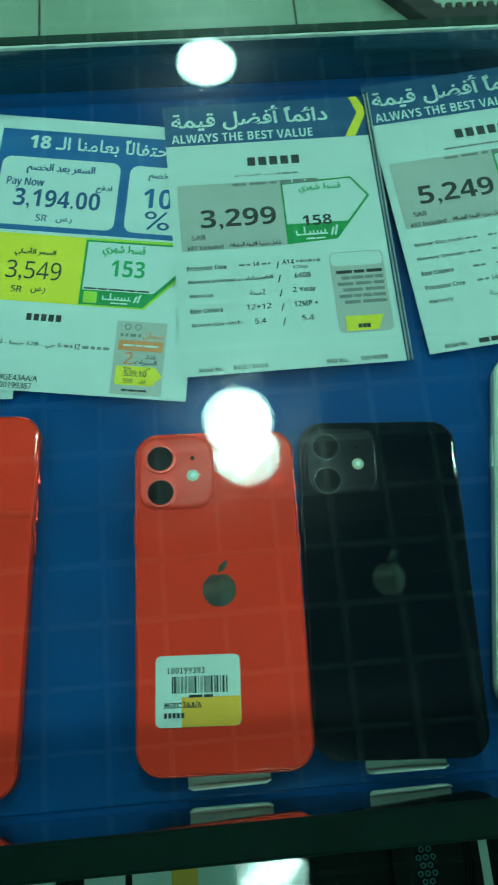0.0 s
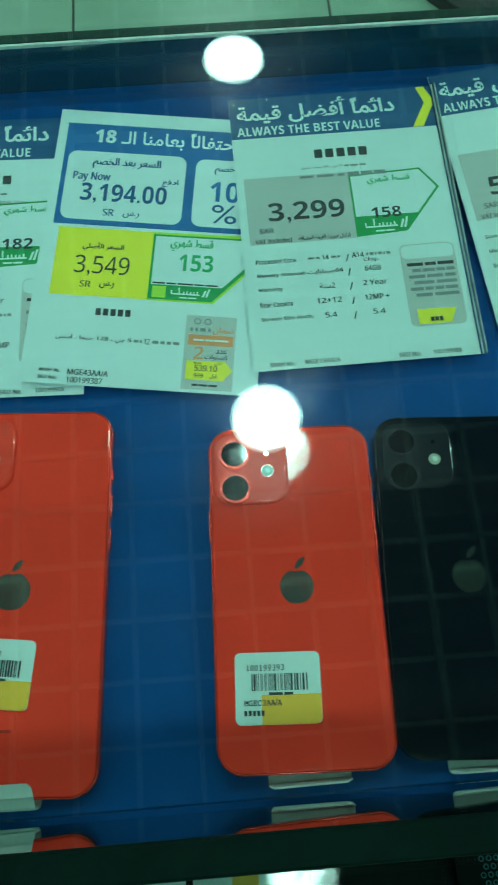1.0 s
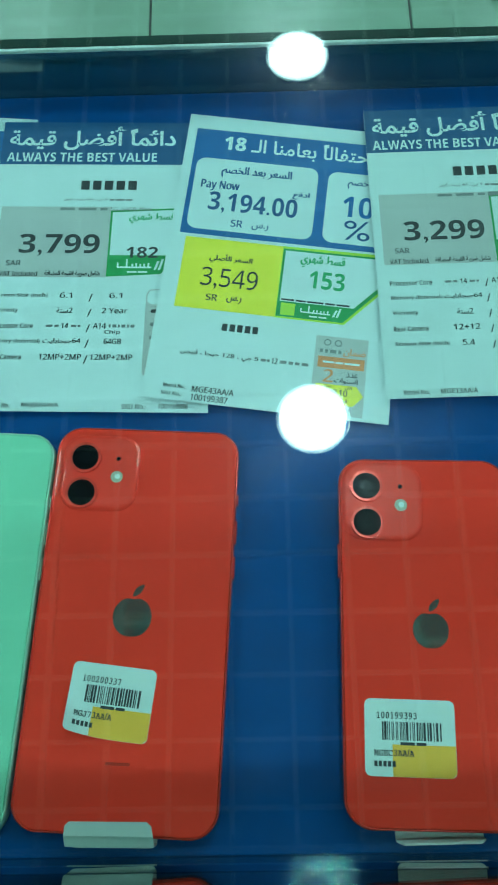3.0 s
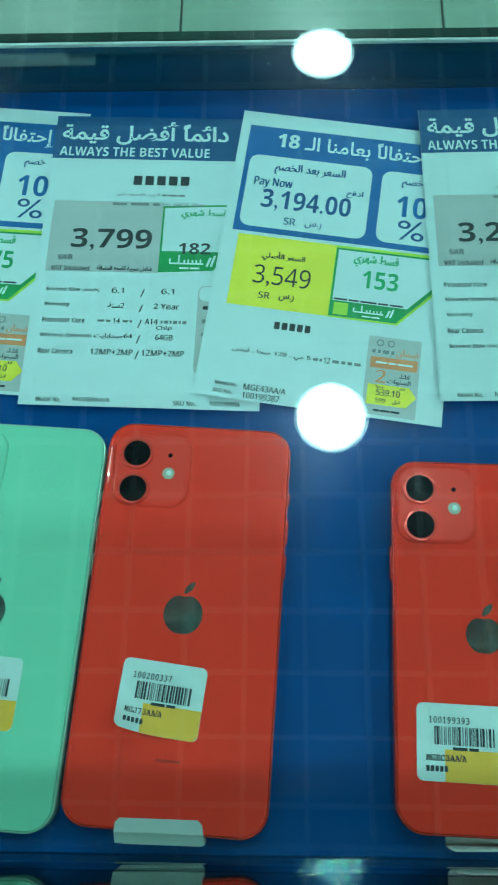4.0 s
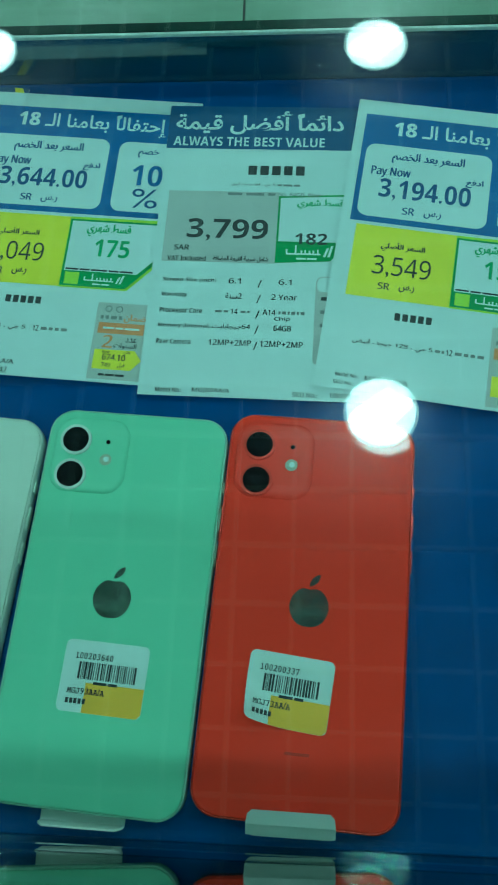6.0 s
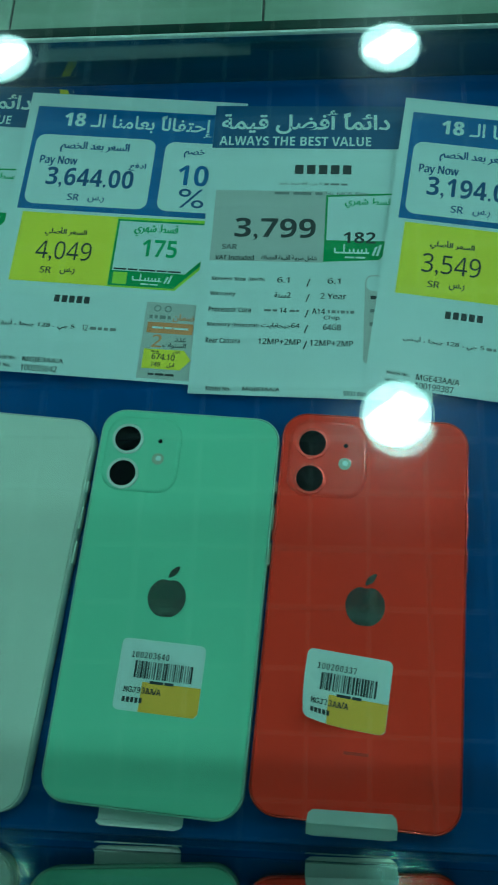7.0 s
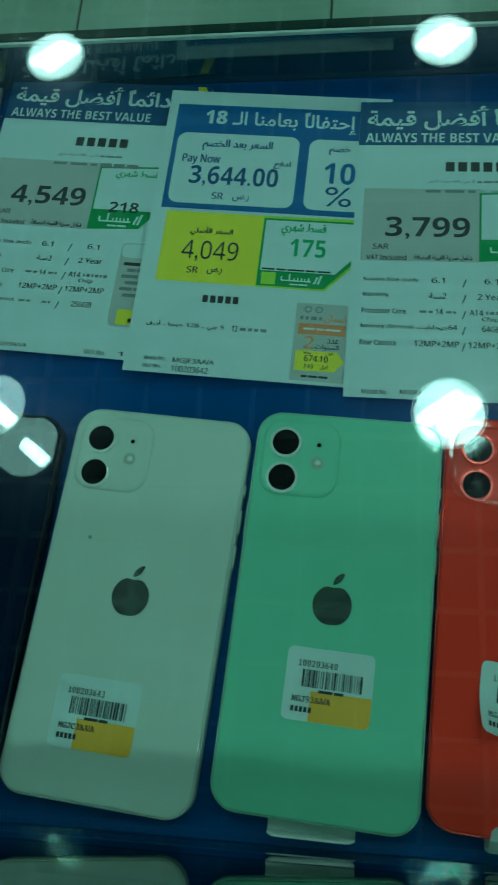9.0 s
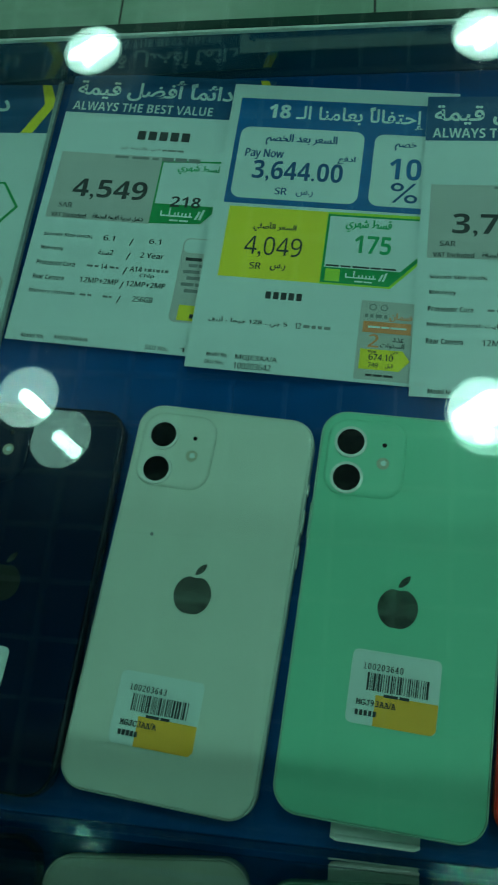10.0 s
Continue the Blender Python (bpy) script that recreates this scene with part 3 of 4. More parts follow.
def phone_stand(m, over=False):
    """A thin white plastic stand: a foot under the handset and a folded lip."""
    t = thing("phone_stand", m, "small white plastic stand with a " + ("lip folded over the handset" if over else "low upright lip"), "phone stand", "stands under the handsets")
    w = 0.0150
    part("foot", slab_bm(outline(2 * w, 0.050, 0.002, 4, 0, 0.0275), 0.0, 0.0010), M["plastic"], t)
    prof = [(0.0042, 0.0), (0.0036, 0.0012), (0.0034, 0.0040), (0.0026, 0.0060)] if not over else [(0.0040, 0.0), (0.0034, 0.0015), (0.0036, 0.0090), (0.0066, 0.0118), (0.0098, 0.0132), (0.0112, 0.0138)]
    bm = bmesh.new()
    th = 0.0009
    lines = []
    for k, (y, z) in enumerate(prof):
        last = k == len(prof) - 1
        ww = w - (0.0020 if last else 0.0005 if over and k == len(prof) - 2 else 0.0)
        lines.append(((-ww, y, z), (ww, y, z), (ww, y + th * 0.7, z + (th if over and k > 2 else 0)), (-ww, y + th * 0.7, z + (th if over and k > 2 else 0))))
    loft(lines, bm)
    part("lip", bm, M["plastic"], t, "white lip")
    return t


BIG, MINI = (71.7, 147.2), (64.4, 131.7)
ZP, ZB = 0.0026, 0.0006
white = phone("white", *BIG, pose(-0.1553, 0.0808, ZB, -0.2, -0.2, -5.0), "white smartphone lying face down in the glass counter")
sticker(white, 0.00775, -4.4, -43.3, 31.4, 25.4, 0.0, "100203643", "MGJC3AA/A")
mint = phone("mint", *BIG, pose(-0.0799, 0.0811, ZB, -0.2, -0.2, -3.8), "mint green smartphone lying face down in the glass counter")
sticker(mint, 0.00775, 1.5, -28.7, 31.0, 25.2, -0.8, "100203640", "MGJ93AA/A")
red_big = phone("red", *BIG, pose(-0.0070, 0.0801, ZB, -0.2, -0.2, -3.6), "large red smartphone lying face down in the glass counter")
sticker(red_big, 0.00775, -5.0, -30.3, 30.4, 25.2, -4.3, "100200337", "MGJ73AA/A", 40.0)
red_mini = phone("red", *MINI, pose(0.1013, 0.0725, ZP, -1.1, -0.3, -2.0), "small red smartphone lying face down in the glass counter", logo_y=0.5)
sticker(red_mini, 0.00775, -9.2, -36.4, 31.2, 25.4, -0.8, "100199393", "MGEC3AA/A")
black_mini = phone("black", *MINI, pose(0.1672, 0.0720, ZP, -1.1, -0.3, -3.5), "small black smartphone lying face down in the glass counter")
navy_big = phone("navy", *BIG, pose(-0.2297, 0.0803, ZP, -1.2, -1.2, -3.0), "large dark navy smartphone lying face down in the glass counter")
sticker(navy_big, 0.00775, -6.0, -36.0, 30.4, 25.2, -2.0, "100203641", "MGJ53AA/A")
gold = phone("white", *BIG, pose(0.2486, 0.0868, ZP, -1.1, -0.3, -10.6), "pale smartphone lying face down beside a black one")
part("speck", disc_bm(-0.0204, 0.0204, 0.0008, 0.00755, 0.00765, 9), M["faint"], white)
part("regulatory_print", box_bm(-0.0045, -0.0512, 0.00755, 0.0040, -0.0502, 0.00762), M["frame_red"], red_big)
phone_stand(pose(-0.0850, 0.0, 0.00005, 0, 0, -1.5))
phone_stand(pose(-0.0122, 0.0, 0.00005, 0, 0, -1.2), over=True)
phone_stand(pose(0.1000, 0.0, 0.00005, 0, 0, 0.6))
phone_stand(pose(0.1655, -0.0004, 0.00005, 0, 0, -0.6))


# ---- price cards ----
def card(name, w, h, m, label):
    t = thing(name, m, label, "price card", "price cards behind the handsets")
    bm = box_bm(0, 0, -0.00012, w / 1000, h / 1000, 0.00004)
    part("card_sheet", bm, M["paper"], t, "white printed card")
    return t


def finance_badge(t, x0, y0, x1, y1, z):
    """White plain shapes of a finance firm's mark on its green ground."""
    w, h = x1 - x0, y1 - y0
    for k in (0, 1):
        x = x1 - (0.17 - 0.09 * k) * w
        print_poly("badge_tick", [(x, y0 + 0.25 * h), (x + 0.05 * w, y0 + 0.25 * h), (x + 0.12 * w, y0 + (0.85 + 0.15 * k) * h), (x + 0.07 * w, y0 + (0.85 + 0.15 * k) * h)], z, M["white_ink"], t)
    bm = bmesh.new()  # a low stroke with short upright strokes along it
    box_bm((x0 + 0.06 * w) / 1000, (y0 + 0.36 * h) / 1000, z - 0.00005, (x1 - 0.22 * w) / 1000, (y0 + 0.47 * h) / 1000, z, bm=bm)
    for u, v in ((0.05, 0.74), (0.24, 1.0), (0.36, 0.66), (0.44, 0.70), (0.53, 0.66), (0.61, 0.66), (0.70, 0.72)):
        box_bm((x0 + u * w) / 1000, (y0 + 0.44 * h) / 1000, z - 0.00005, (x0 + (u + 0.035) * w) / 1000, (y0 + v * h) / 1000, z - 0.00001, bm=bm)
    part("badge_word", bm, M["white_ink"], t)
    bars("badge_small_word", x0 + 0.28 * w, y0 + 0.04 * h, x1 - 0.3 * w, y0 + 0.16 * h, z, M["white_ink"], t, (1, 1))


def value_card(m, price, monthly, rows, model, sku, label, sleeve=0.0, info=True):
    """The shop's everyday card: blue head, grey price panel, green monthly offer and a table."""
    W, H = 98.6, 144.0
    t = card("price_card", W, H, m, label)
    z = 0.0001
    z1, z2, z3 = z + 0.0001, z + 0.0002, z + 0.0003
    print_box("head_band", 0.05, 120.6, W - 0.05, H - 0.05, z1, M["band"], t)
    print_poly("chevron", [(91.5, 143.9), (95.5, 143.9), (98.5, 137), (98.5, 133), (92.2, 120.7), (87.2, 120.7), (94.6, 134.5)], z2, M["yellow"], t)
    lettering("head_text", arabic("دائماً أفضل قيمة"), 3.4, 128.4, 79.8, 141.6, z2, M["white_ink"], t, 0.022)
    lettering("head_line", "ALWAYS THE BEST VALUE", 3.0, 122.0, 71.5, 127.0, z2, M["white_ink"], t, 0.02)
    bars("maker_name", 38.2, 107.0, 63.2, 111.8, z1, M["ink"], t, (1, 1, 1, 1, 1), 0.3)
    if price in ("3,799", "3,299", "4,549"):
        ink = {"3,799": "5 جي ، 64 جيجا ، أزرق", "3,299": "5 جي ، 64 جيجا ، أزرق", "4,549": "5 جي ، 256 جيجا ، أزرق"}[price]
        lettering("arabic_description", arabic(ink), 31.3, 100.6, 50.5, 103.0, z1, M["faint"], t)
        bars("arabic_description", 51.6, 101.2, 61.7, 102.2, z1, M["faint"], t, (2, 4, 3), 0.2)
    else:
        bars("arabic_description", 31.3, 101.3, 61.7, 102.3, z1, M["faint"], t, (3, 2, 3, 1, 2, 3))
    print_box("price_panel", 3.7, 62.2, 52.6, 98.0, z1, M["grey"], t)
    bars("product_line", 30.0, 96.0, 51.0, 97.3, z3, M["faint"], t, (4, 5, 2), 0.25)
    lettering("product_line", "5G, 64GB, Blue" if price == "3,799" else "", 52.5, 95.6, 70.5, 97.8, z3, M["faint"], t)
    lettering("price_text", price, 13.5, 72.6, 48.8, 83.8, z2, M["ink"], t, 0.03)
    lettering("currency_text", "SAR", 8.7, 67.8, 15.1, 70.4, z2, M["ink"], t)
    lettering("tax_text", "VAT Included", 6.2, 62.6, 22.8, 65.0, z2, M["ink"], t)
    lettering("arabic_tax_text", arabic("شامل ضريبة القيمة المضافة"), 26.0, 62.4, 49.8, 65.4, z2, M["ink"], t)
    offer = [(52.6, 62.6), (76.2, 64.0), (94.2, 86.5), (86.4, 97.6), (52.6, 96.0)]
    print_poly("offer_outline", offer, z1, M["green"], t)
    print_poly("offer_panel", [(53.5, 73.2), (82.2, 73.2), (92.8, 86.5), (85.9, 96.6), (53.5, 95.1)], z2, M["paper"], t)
    lettering("monthly_text", arabic("قسط شهري"), 61.0, 89.4, 81.0, 94.6, z3, M["green_ink"], t)
    lettering("monthly_price", monthly, 60.8, 71.8, 74.6, 77.4, z3, M["ink"], t, 0.02)
    finance_badge(t, 56.0, 64.2, 76.5, 71.4, z2)
    y = 52.4
    for name_text, left, right in rows:
        lettering("row_label", name_text, 5.4, y - 0.4, 5.4 + (1.2 * len(name_text) + 1.3 if name_text else 16.0), y + 2.0, z1, M["ink"], t, 0.02)
        if left:
            wl = 8.0 if left == GIGA else (1.1 if len(left) > 4 else 0.85) * len(left)
            lettering("row_value", left, 36.2 - wl, y - 0.3, 36.2 + wl, y + 2.3, z1, M["ink"], t)
        else:
            bars("row_value", 29.0, y + 0.4, 34.4, y + 1.4, z1, M["faint"], t, (3, 2), 0.3)
            if name_text.startswith("Proc"):
                lettering("row_value", "14", 35.6, y - 0.2, 38.4, y + 2.2, z1, M["ink"], t)
            bars("row_value", 39.6, y + 0.4, 43.6, y + 1.4, z1, M["faint"], t, (2, 1), 0.3)
        print_poly("row_slash", [(46.0, y - 2.0), (46.5, y - 2.0), (47.7, y + 1.7), (47.2, y + 1.7)], z1, M["ink"], t)
        if right:
            wr = (1.1 if len(right) > 6 else 0.9) * len(right)
            lettering("row_value", right, 57.6 - wr, y - 0.3, 57.6 + wr, y + 2.3, z1, M["ink"], t)
        else:
            bars("row_value", 55.6, y + 0.3, 66.5, y + 1.7, z1, M["faint"], t, (1, 2, 1, 2, 1, 2), 0.35)
            if name_text.startswith("Proc"):
                lettering("row_value", "A14", 49.0, y - 0.3, 54.4, y + 2.3, z1, M["ink"], t)
                lettering("row_value", "Chip", 54.0, y - 3.2, 60.5, y - 0.9, z1, M["ink"], t)
        y -= 7.25
    lettering("model_label", "Model No.:", 7.3, 1.5, 17.9, 3.6, z1, M["ink"], t)
    lettering("model_number", model, 22.4, 1.6, 37.6, 3.8, z1, M["ink"], t)
    lettering("stock_label_text", "SKU No.:", 63.3, 1.3, 73.2, 3.4, z1, M["ink"], t)
    lettering("stock_number", sku, 78.2, 1.6, 90.4, 3.6, z1, M["ink"], t)
    if info:
        print_box("info_panel", 70.6, 15.2, 95.6, 56.6, z1, M["grey"], t, 3.0)
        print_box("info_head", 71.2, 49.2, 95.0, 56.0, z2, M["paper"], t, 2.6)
        for k, words in enumerate(((3, 2, 3), (2, 3, 2, 2), (3, 3, 2), (2, 2), (3, 2, 2, 3), (2, 3))):
            bars("info_line", 75.0 if k % 2 else 73.0, 45.2 - 3.1 * k, 94.2, 46.8 - 3.1 * k, z2, M["ink"] if not k else M["faint"], t, words)
        print_poly("info_flag", [(74.2, 16.2), (88.6, 16.2), (91.6, 23.4), (74.2, 23.6)], z2, M["yellow"], t)
        bars("info_price", 79.5, 17.4, 85.0, 19.4, z3, M["ink"], t, (1, 1, 1))
    if sleeve:
        s = part("sleeve", box_bm(0.0002, -0.0006, 0.0005, 0.1012, sleeve, 0.0013), M["acrylic"], t, "clear acrylic card sleeve")
        part("sleeve_edge", box_bm(0.0990, -0.0004, 0.0002, 0.0998, sleeve - 0.0005, 0.0014, 0.0002), M["acrylic_edge"], s)
        part("sleeve_edge", box_bm(0.1004, -0.0004, 0.0002, 0.1011, sleeve - 0.0005, 0.0022, 0.0002), M["acrylic_edge"], s)
    return t


def offer_card(m, now, was, monthly, model, sku, cover, before, label, tone, line):
    """The anniversary card: blue frame with two white boxes, a yellow and a green block, and a warranty flag."""
    W, H = 103.6, 145.4
    t = card("offer_card", W, H, m, label)
    z = 0.0001
    z1, z2, z3, z4 = z + 0.0001, z + 0.0002, z + 0.0003, z + 0.0004
    print_box("blue_frame", 4.3, 80.6, W - 0.1, 137.6, z1, M["blue"], t)
    lettering("title_text", arabic("إحتفالاً بعامنا الـ 18"), 18.0, 124.0, 88.6, 135.8, z2, M["white_ink"], t, 0.018)
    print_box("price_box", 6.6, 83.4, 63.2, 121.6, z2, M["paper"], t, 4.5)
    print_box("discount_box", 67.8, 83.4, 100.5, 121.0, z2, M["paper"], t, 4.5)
    lettering("after_text", arabic("السعر بعد الخصم"), 18.8, 112.0, 51.0, 118.4, z3, M["navy_ink"], t)
    lettering("pay_text", "Pay Now", 10.4, 104.0, 27.8, 109.6, z3, M["navy_ink"], t, 0.008)
    lettering("pay_text", arabic("ادفع"), 52.6, 103.8, 60.2, 108.0, z3, M["navy_ink"], t, 0.008)
    lettering("price_text", now, 14.9, 92.4, 55.4, 103.6, z3, M["navy_ink"], t, 0.018)
    lettering("currency_text", "SR", 26.5, 86.0, 31.6, 89.6, z3, M["navy_ink"], t)
    lettering("currency_text", arabic("ر.س"), 36.0, 85.4, 43.4, 88.8, z3, M["navy_ink"], t)
    lettering("discount_word", arabic("خصم"), 77.0, 112.6, 86.5, 117.4, z3, M["navy_ink"], t)
    lettering("discount_text", "10", 75.6, 97.4, 89.6, 108.6, z3, M["blue"], t, 0.03)
    lettering("percent_text", "%", 77.0, 85.6, 89.0, 95.8, z3, M["navy_ink"], t, 0.02)
    print_box("yellow_block", 7.4, 43.6, 51.3, 78.9, z1, M["yellow"], t)
    lettering("original_text", arabic("السعر الأصلي"), 19.6, 66.8, 38.4, 71.6, z2, M["ink"], t)
    lettering("original_price", was, 17.0, 53.8, 42.0, 64.4, z2, M["ink"], t)
    lettering("currency_text", "SR", 20.6, 48.0, 25.4, 51.2, z2, M["ink"], t)
    lettering("currency_text", arabic("ر.س"), 29.6, 47.8, 36.0, 51.2, z2, M["ink"], t)
    print_poly("lime_outline", [(51.3, 43.4), (81.3, 43.4), (96.4, 60.5), (96.4, 79.6), (51.3, 79.0)], z1, M["lime"], t)
    print_poly("green_block", [(51.6, 44.2), (80.6, 44.2), (95.4, 61.0), (95.4, 78.0), (51.6, 77.8)], z2, M["green"], t)
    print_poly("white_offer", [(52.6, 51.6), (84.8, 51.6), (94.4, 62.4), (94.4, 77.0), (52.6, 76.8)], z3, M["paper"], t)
    lettering("monthly_text", arabic("قسط شهري"), 59.8, 69.4, 79.2, 76.0, z4, M["green_ink"], t)
    lettering("monthly_price", monthly, 64.4, 59.2, 80.0, 68.0, z4, M["green_ink"], t, 0.03)
    bars("offer_small_print", 53.2, 52.0, 83.0, 52.8, z4, M["ink"], t, (4, 3, 5, 3, 4))
    finance_badge(t, 61.0, 45.0, 79.0, 50.6, z3)
    print_box("code_patch", 53.4, 45.0, 59.6, 50.8, z3, M["lime"], t)
    bars("maker_name", 29.4, 34.3, 45.0, 37.7, z1, M["ink"], t, (1, 1, 1, 1, 1), 0.3)
    a, b, small = line
    e = b - a
    lettering("arabic_description", arabic("5 جي ، 128 جيجا ، " + tone), a, 20.9, a + (0.61 if small else 0.65) * e, 24.3, z1, M["ink"], t)
    if small:
        bars("arabic_description", a + 0.63 * e, 22.0, a + 0.70 * e, 23.3, z1, M["faint"], t, (2, 1), 0.3)
    lettering("arabic_description", "12", a + 0.715 * e, 21.4, a + 0.76 * e, 24.1, z1, M["ink"], t)
    bars("arabic_description", a + 0.78 * e, 22.0, b, 23.4, z1, M["faint"], t, (3, 2, 2, 3), 0.3)
    lettering("model_label", "Model No.:", 8.6, 5.6, 18.0, 7.4, z1, M["ink"], t)
    lettering("model_number", model, 20.8, 4.7, 38.4, 7.4, z1, M["ink"], t)
    lettering("stock_label_text", "SKU No.:", 8.1, 2.1, 16.6, 3.8, z1, M["ink"], t)
    lettering("stock_number", sku, 20.7, 1.0, 36.2, 3.7, z1, M["ink"], t)
    print_box("warranty_panel", 70.2, 1.4, 92.6, 37.2, z1, M["grey"], t)
    for k in (0, 1):
        part("warranty_mark", ring_bm((75.2 + 4.6 * k) / 1000, 0.0343, 0.0011, 0.0016, z2 - 0.00005, z2, 12), M["faint"], t)
    lettering("warranty_word", arabic("ضمان"), 82.4, 28.2, 91.6, 32.2, z2, M["orange"], t)
    bars("warranty_name", 72.2, 29.4, 81.4, 31.0, z2, M["faint"], t, (1, 1, 2, 1), 0.4)
    print_box("orange_band", 71.8, 22.6, 91.6, 27.7, z2, M["orange"], t)
    bars("band_text", 74.0, 24.7, 89.6, 25.6, z3, M["white_ink"], t, (3, 2, 4))
    lettering("years_number", "2", 74.8, 16.0, 78.8, 21.8, z2, M["orange"], t, 0.01)
    lettering("years_text", arabic("عدد"), 84.4, 19.0, 89.2, 21.0, z2, M["ink"], t)
    lettering("years_text", arabic("السنوات"), 79.6, 15.6, 89.4, 18.4, z2, M["ink"], t)
    print_poly("yellow_flag", [(71.8, 6.0), (88.2, 6.0), (92.2, 10.8), (89.0, 15.2), (71.8, 15.0)], z2, M["yellow"], t)
    lettering("cover_price", cover, 75.6, 10.2, 85.4, 13.0, z3, M["ink"], t)
    lettering("cover_word", "Now", 75.2, 13.4, 78.4, 14.5, z3, M["ink"], t)
    lettering("cover_word", arabic("الآن"), 84.2, 13.3, 87.2, 14.8, z3, M["ink"], t)
    lettering("cover_before", before, 75.6, 7.0, 79.6, 9.0, z3, M["ink"], t)
    lettering("cover_word", arabic("قبل"), 82.6, 6.8, 85.6, 9.0, z3, M["ink"], t)
    bars("terms_line", 75.0, 3.0, 86.0, 4.0, z2, M["ink"], t, (2, 3, 3))
    return t


def on_tray(x, y, z, lift, tip, turn, size):
    """A card lying shingled over its neighbour: place of its corner, tilts, turn and size."""
    return pose(x, y, z, lift, tip, turn) @ Matrix.Scale(size, 4)


YEARS, GIGA = arabic("سنة") + "2", arabic("جيجابايت") + "64"
SCREEN, PROC, MEM, CAMR, WAR = "Screen Size (inch)", "Processor Core", "Memory (Internal)", "Rear Camera", "Warranty"
big_rows = [(SCREEN, "6.1", "6.1"), (WAR, YEARS, "2 Year"), (PROC, "", ""), (MEM, GIGA, "64GB"), (CAMR, "12MP+2MP", "12MP+2MP")]
value_card(on_tray(-0.3796, 0.1549, 0.0014, 0.0, 0.0, -2.4, 1.22), "", "", [("", "", "")] * 5, "", "", "white price card with a yellow chevron in a clear sleeve", sleeve=0.1448)
value_card(on_tray(-0.2522, 0.1862, 0.0049, 0.0, 2.0, -3.8, 1.0), "4,549", "218", [(SCREEN, "6.1", "6.1"), (WAR, YEARS, "2 Year"), (PROC, "", ""), (CAMR, "12MP+2MP", "12MP+2MP"), (MEM, "", "256GB")],
           "MGJP3AA/A", "100", "white price card reading 4,549 with a blue head")
offer_card(on_tray(-0.1702, 0.1747, 0.0058, 0.1, 2.6, -3.12, 0.991), "3,644.00", "4,049", "175", "MGJE3AA/A", "100203642", "674.10", "749", "white offer card reading 3,644.00 with a yellow block", "أزرق", (7.0, 58.6, False))
value_card(on_tray(-0.0785, 0.1651, 0.0034, 0.4, 0.35, -1.71, 1.002), "3,799", "182", big_rows, "MGJ83AA/A", "100199986", "white price card reading 3,799 with a blue head")
offer_card(on_tray(-0.0070, 0.1692, 0.0050, 0.7, 1.26, -7.92, 0.974), "3,194.00", "3,549", "153", "MGE43AA/A", "100199387", "539.10", "599", "tilted white offer card reading 3,194.00", "أبيض", (13.4, 68.0, True))
value_card(on_tray(0.0927, 0.1657, 0.0050, 1.2, -0.2, 0.52, 0.983), "3,299", "158", [(PROC, "", ""), (MEM, GIGA, "64GB"), (WAR, YEARS, "2 Year"), (CAMR, "12+12", "12MP +"), (SCREEN, "5.4", "5.4")],
           "MGE13AA/A", "100199388", "white price card reading 3,299 in a clear sleeve", sleeve=0.1448)
value_card(on_tray(0.2007, 0.1696, 0.0034, 1.2, -2.5, 4.56, 1.016), "5,249", "252", [(SCREEN, "", "6.5"), (MEM, "", "256GB"), (CAMR, "", ""), (PROC, "", ""), (WAR, YEARS, "2 Year")],
           "", "", "white price card reading 5,249 in a clear sleeve", sleeve=0.1565)


# ---- lower ledge in front of the pane: dark cartons with pale labels ----
def carton(x0, x1, y0, y1, h, label, pale):
    t = thing("product_carton", pose((x0 + x1) / 2, (y0 + y1) / 2, -0.206), label, "carton", "cartons on the lower ledge")
    w, d = (x1 - x0) / 2, (y1 - y0) / 2
    part("box", box_bm(-w, -d, 0, w, d, h, 0.0008), M["dark_box"], t, "black carton")
    for a, b, c, e, mat in pale:
        part("label_strip", box_bm(a - (x0 + x1) / 2, c - (y0 + y1) / 2, h - 0.0001, b - (x0 + x1) / 2, e - (y0 + y1) / 2, h + 0.0003), M[mat], t)
    return t


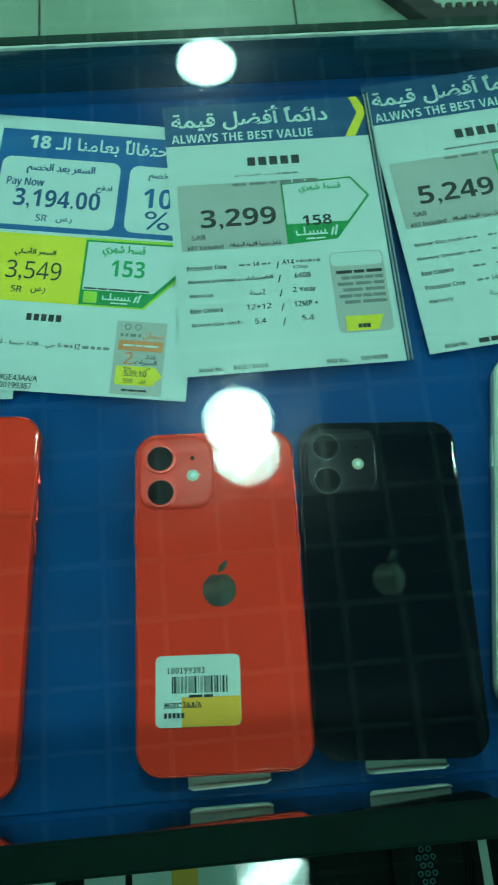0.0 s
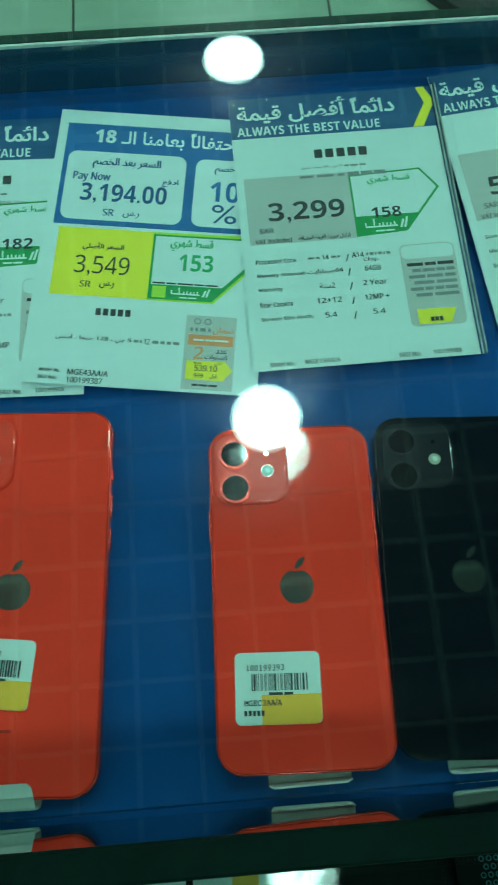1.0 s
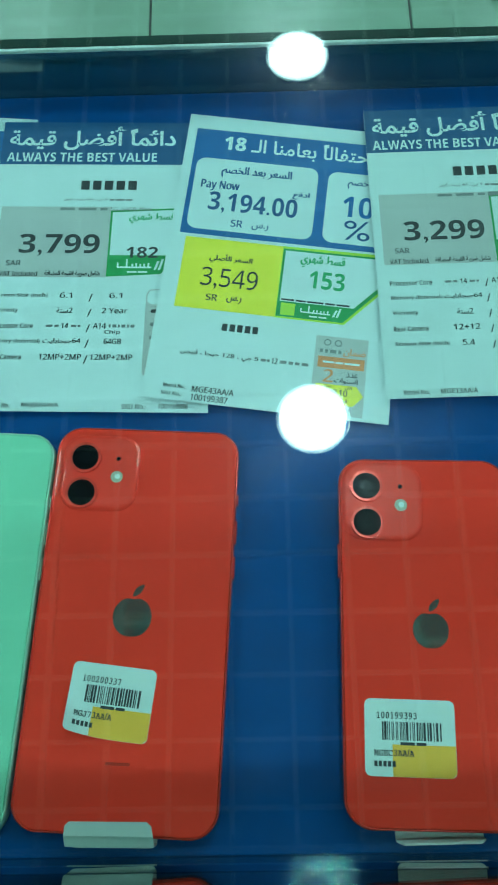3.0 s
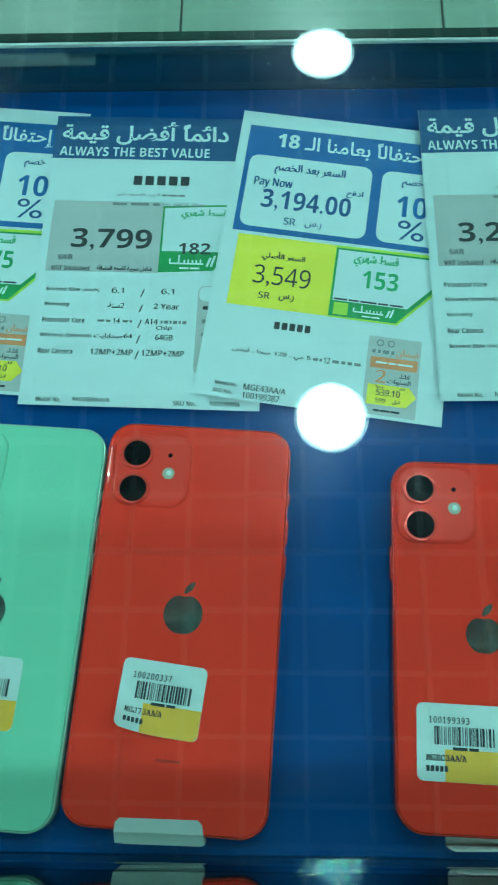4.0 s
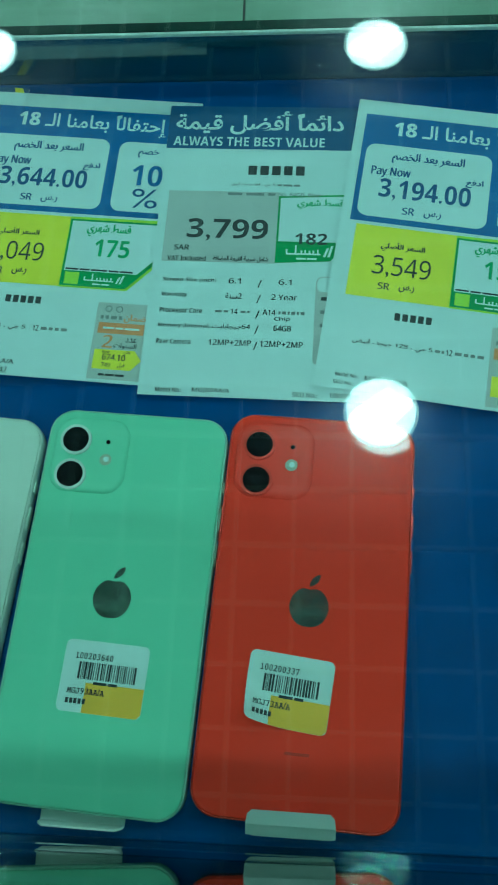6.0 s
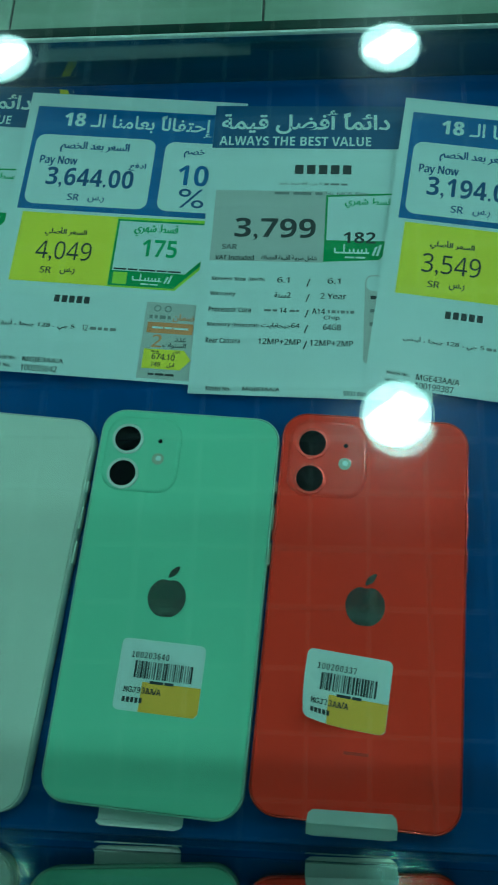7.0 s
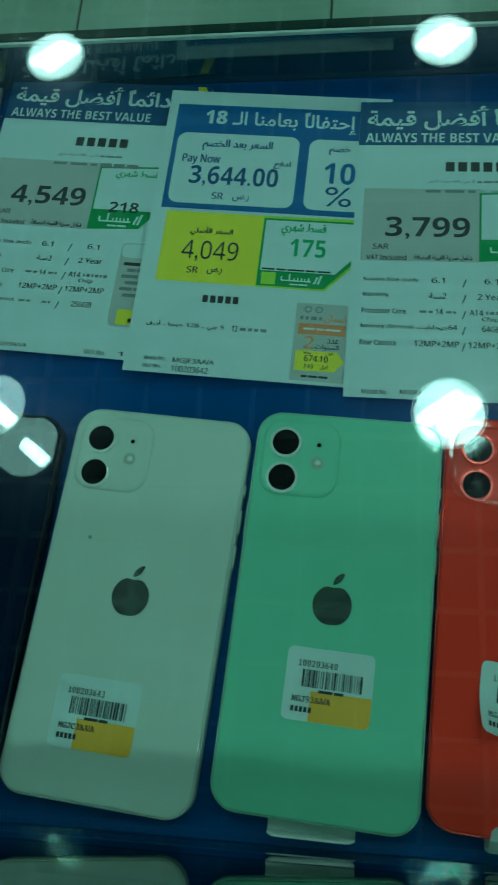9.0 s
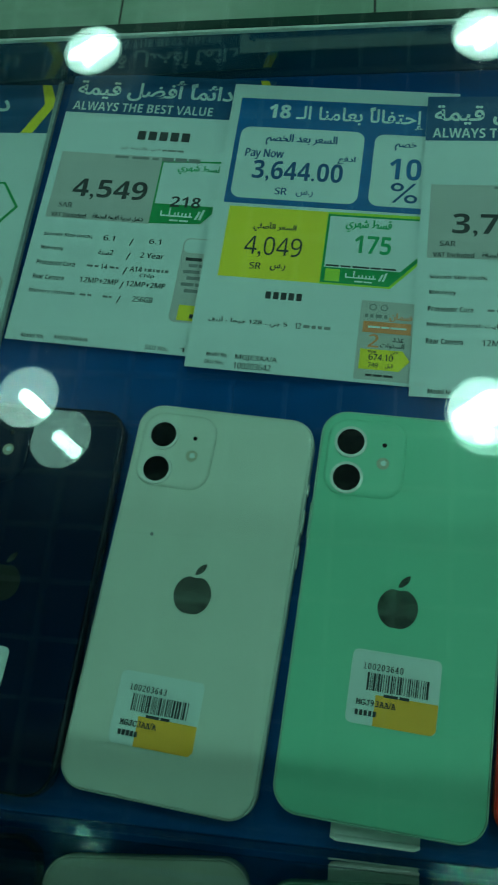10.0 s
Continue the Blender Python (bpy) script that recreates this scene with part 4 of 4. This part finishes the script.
carton(-0.060, 0.004, -0.140, -0.030, 0.006, "flat black carton with a pale label", [(-0.050, -0.001, -0.130, -0.0425, "label")])
carton(0.006, 0.108, -0.140, -0.030, 0.006, "flat black carton with white and yellow labels",
       [(0.015, 0.038, -0.130, -0.0425, "label"), (0.042, 0.064, -0.130, -0.0415, "label"), (0.064, 0.079, -0.130, -0.0415, "label_yellow"), (0.079, 0.101, -0.130, -0.0410, "label")])
ringed = carton(0.190, 0.232, -0.140, -0.030, 0.006, "flat black carton with a band of small printed rings", [])
rings_bm = bmesh.new()
for row in range(12):
    for col in range(2 + row % 2):
        ring_bm(-0.0035 + 0.0042 * col - (0.0021 if row % 2 else 0), 0.038 - 0.0042 * row, 0.0010, 0.0016, 0.0060, 0.0063, 12, rings_bm)
part("printed_rings", rings_bm, M["ring_ink"], ringed)
carton(0.236, 0.300, -0.140, -0.030, 0.006, "flat black carton with narrow white stripes", [(0.241, 0.246, -0.130, -0.044, "label"), (0.256, 0.260, -0.130, -0.044, "label")])


# ---- on the shop floor behind: ribbed rubber mat and a stand's foot ----
def mat():
    t = thing("rubber_mat", pose(0.55, 1.26, FLOOR_Z), "black ribbed rubber mat on the tiles", "floor mat")
    part("sheet", box_bm(0, -0.35, 0, 0.9, 0.02, 0.008, 0.002), M["mat"], t)
    for i in range(45):
        part("tooth", box_bm(0.02 * i, 0.02, 0, 0.02 * i + 0.011, 0.03, 0.008), M["mat"], t)
    return t


mat()
foot = thing("stand_foot", pose(0.53, 1.30, FLOOR_Z, 0, 0, -50), "dark metal foot of a display stand", "stand foot")
part("bar", box_bm(-0.12, -0.022, 0.0, 0.12, 0.022, 0.03, 0.004), M["mat"], foot)


# ---- fine scratches on the glass top ----
def scratches():
    rnd = random.Random(5)
    t = thing("glass_scratches", pose(0, 0, GLASS_TOP + 0.00002), "fine pale scratches worn into the glass top", "scratches", kind="stuff")
    bm = bmesh.new()
    for k in range(420):
        x, y, a = rnd.uniform(-0.27, 0.22), rnd.uniform(0.15, 0.325), rnd.uniform(-0.7, 0.7) + rnd.choice((0, 0, 1.6))
        bend, length, w = rnd.uniform(-25, 25), rnd.uniform(0.002, 0.010), rnd.uniform(0.00003, 0.00009)
        last = None
        for i in range(7):
            u = i / 6
            px, py = x + math.cos(a) * length * u, y + math.sin(a) * length * u
            nx, ny = -math.sin(a) * w, math.cos(a) * w
            pair = (bm.verts.new((px - nx, py - ny, 0)), bm.verts.new((px + nx, py + ny, 0)))
            if last:
                bm.faces.new((last[0], pair[0], pair[1], last[1]))
            last, a = pair, a + bend * length / 6
    part("hairlines", bm, M["scratch"], t)


scratches()
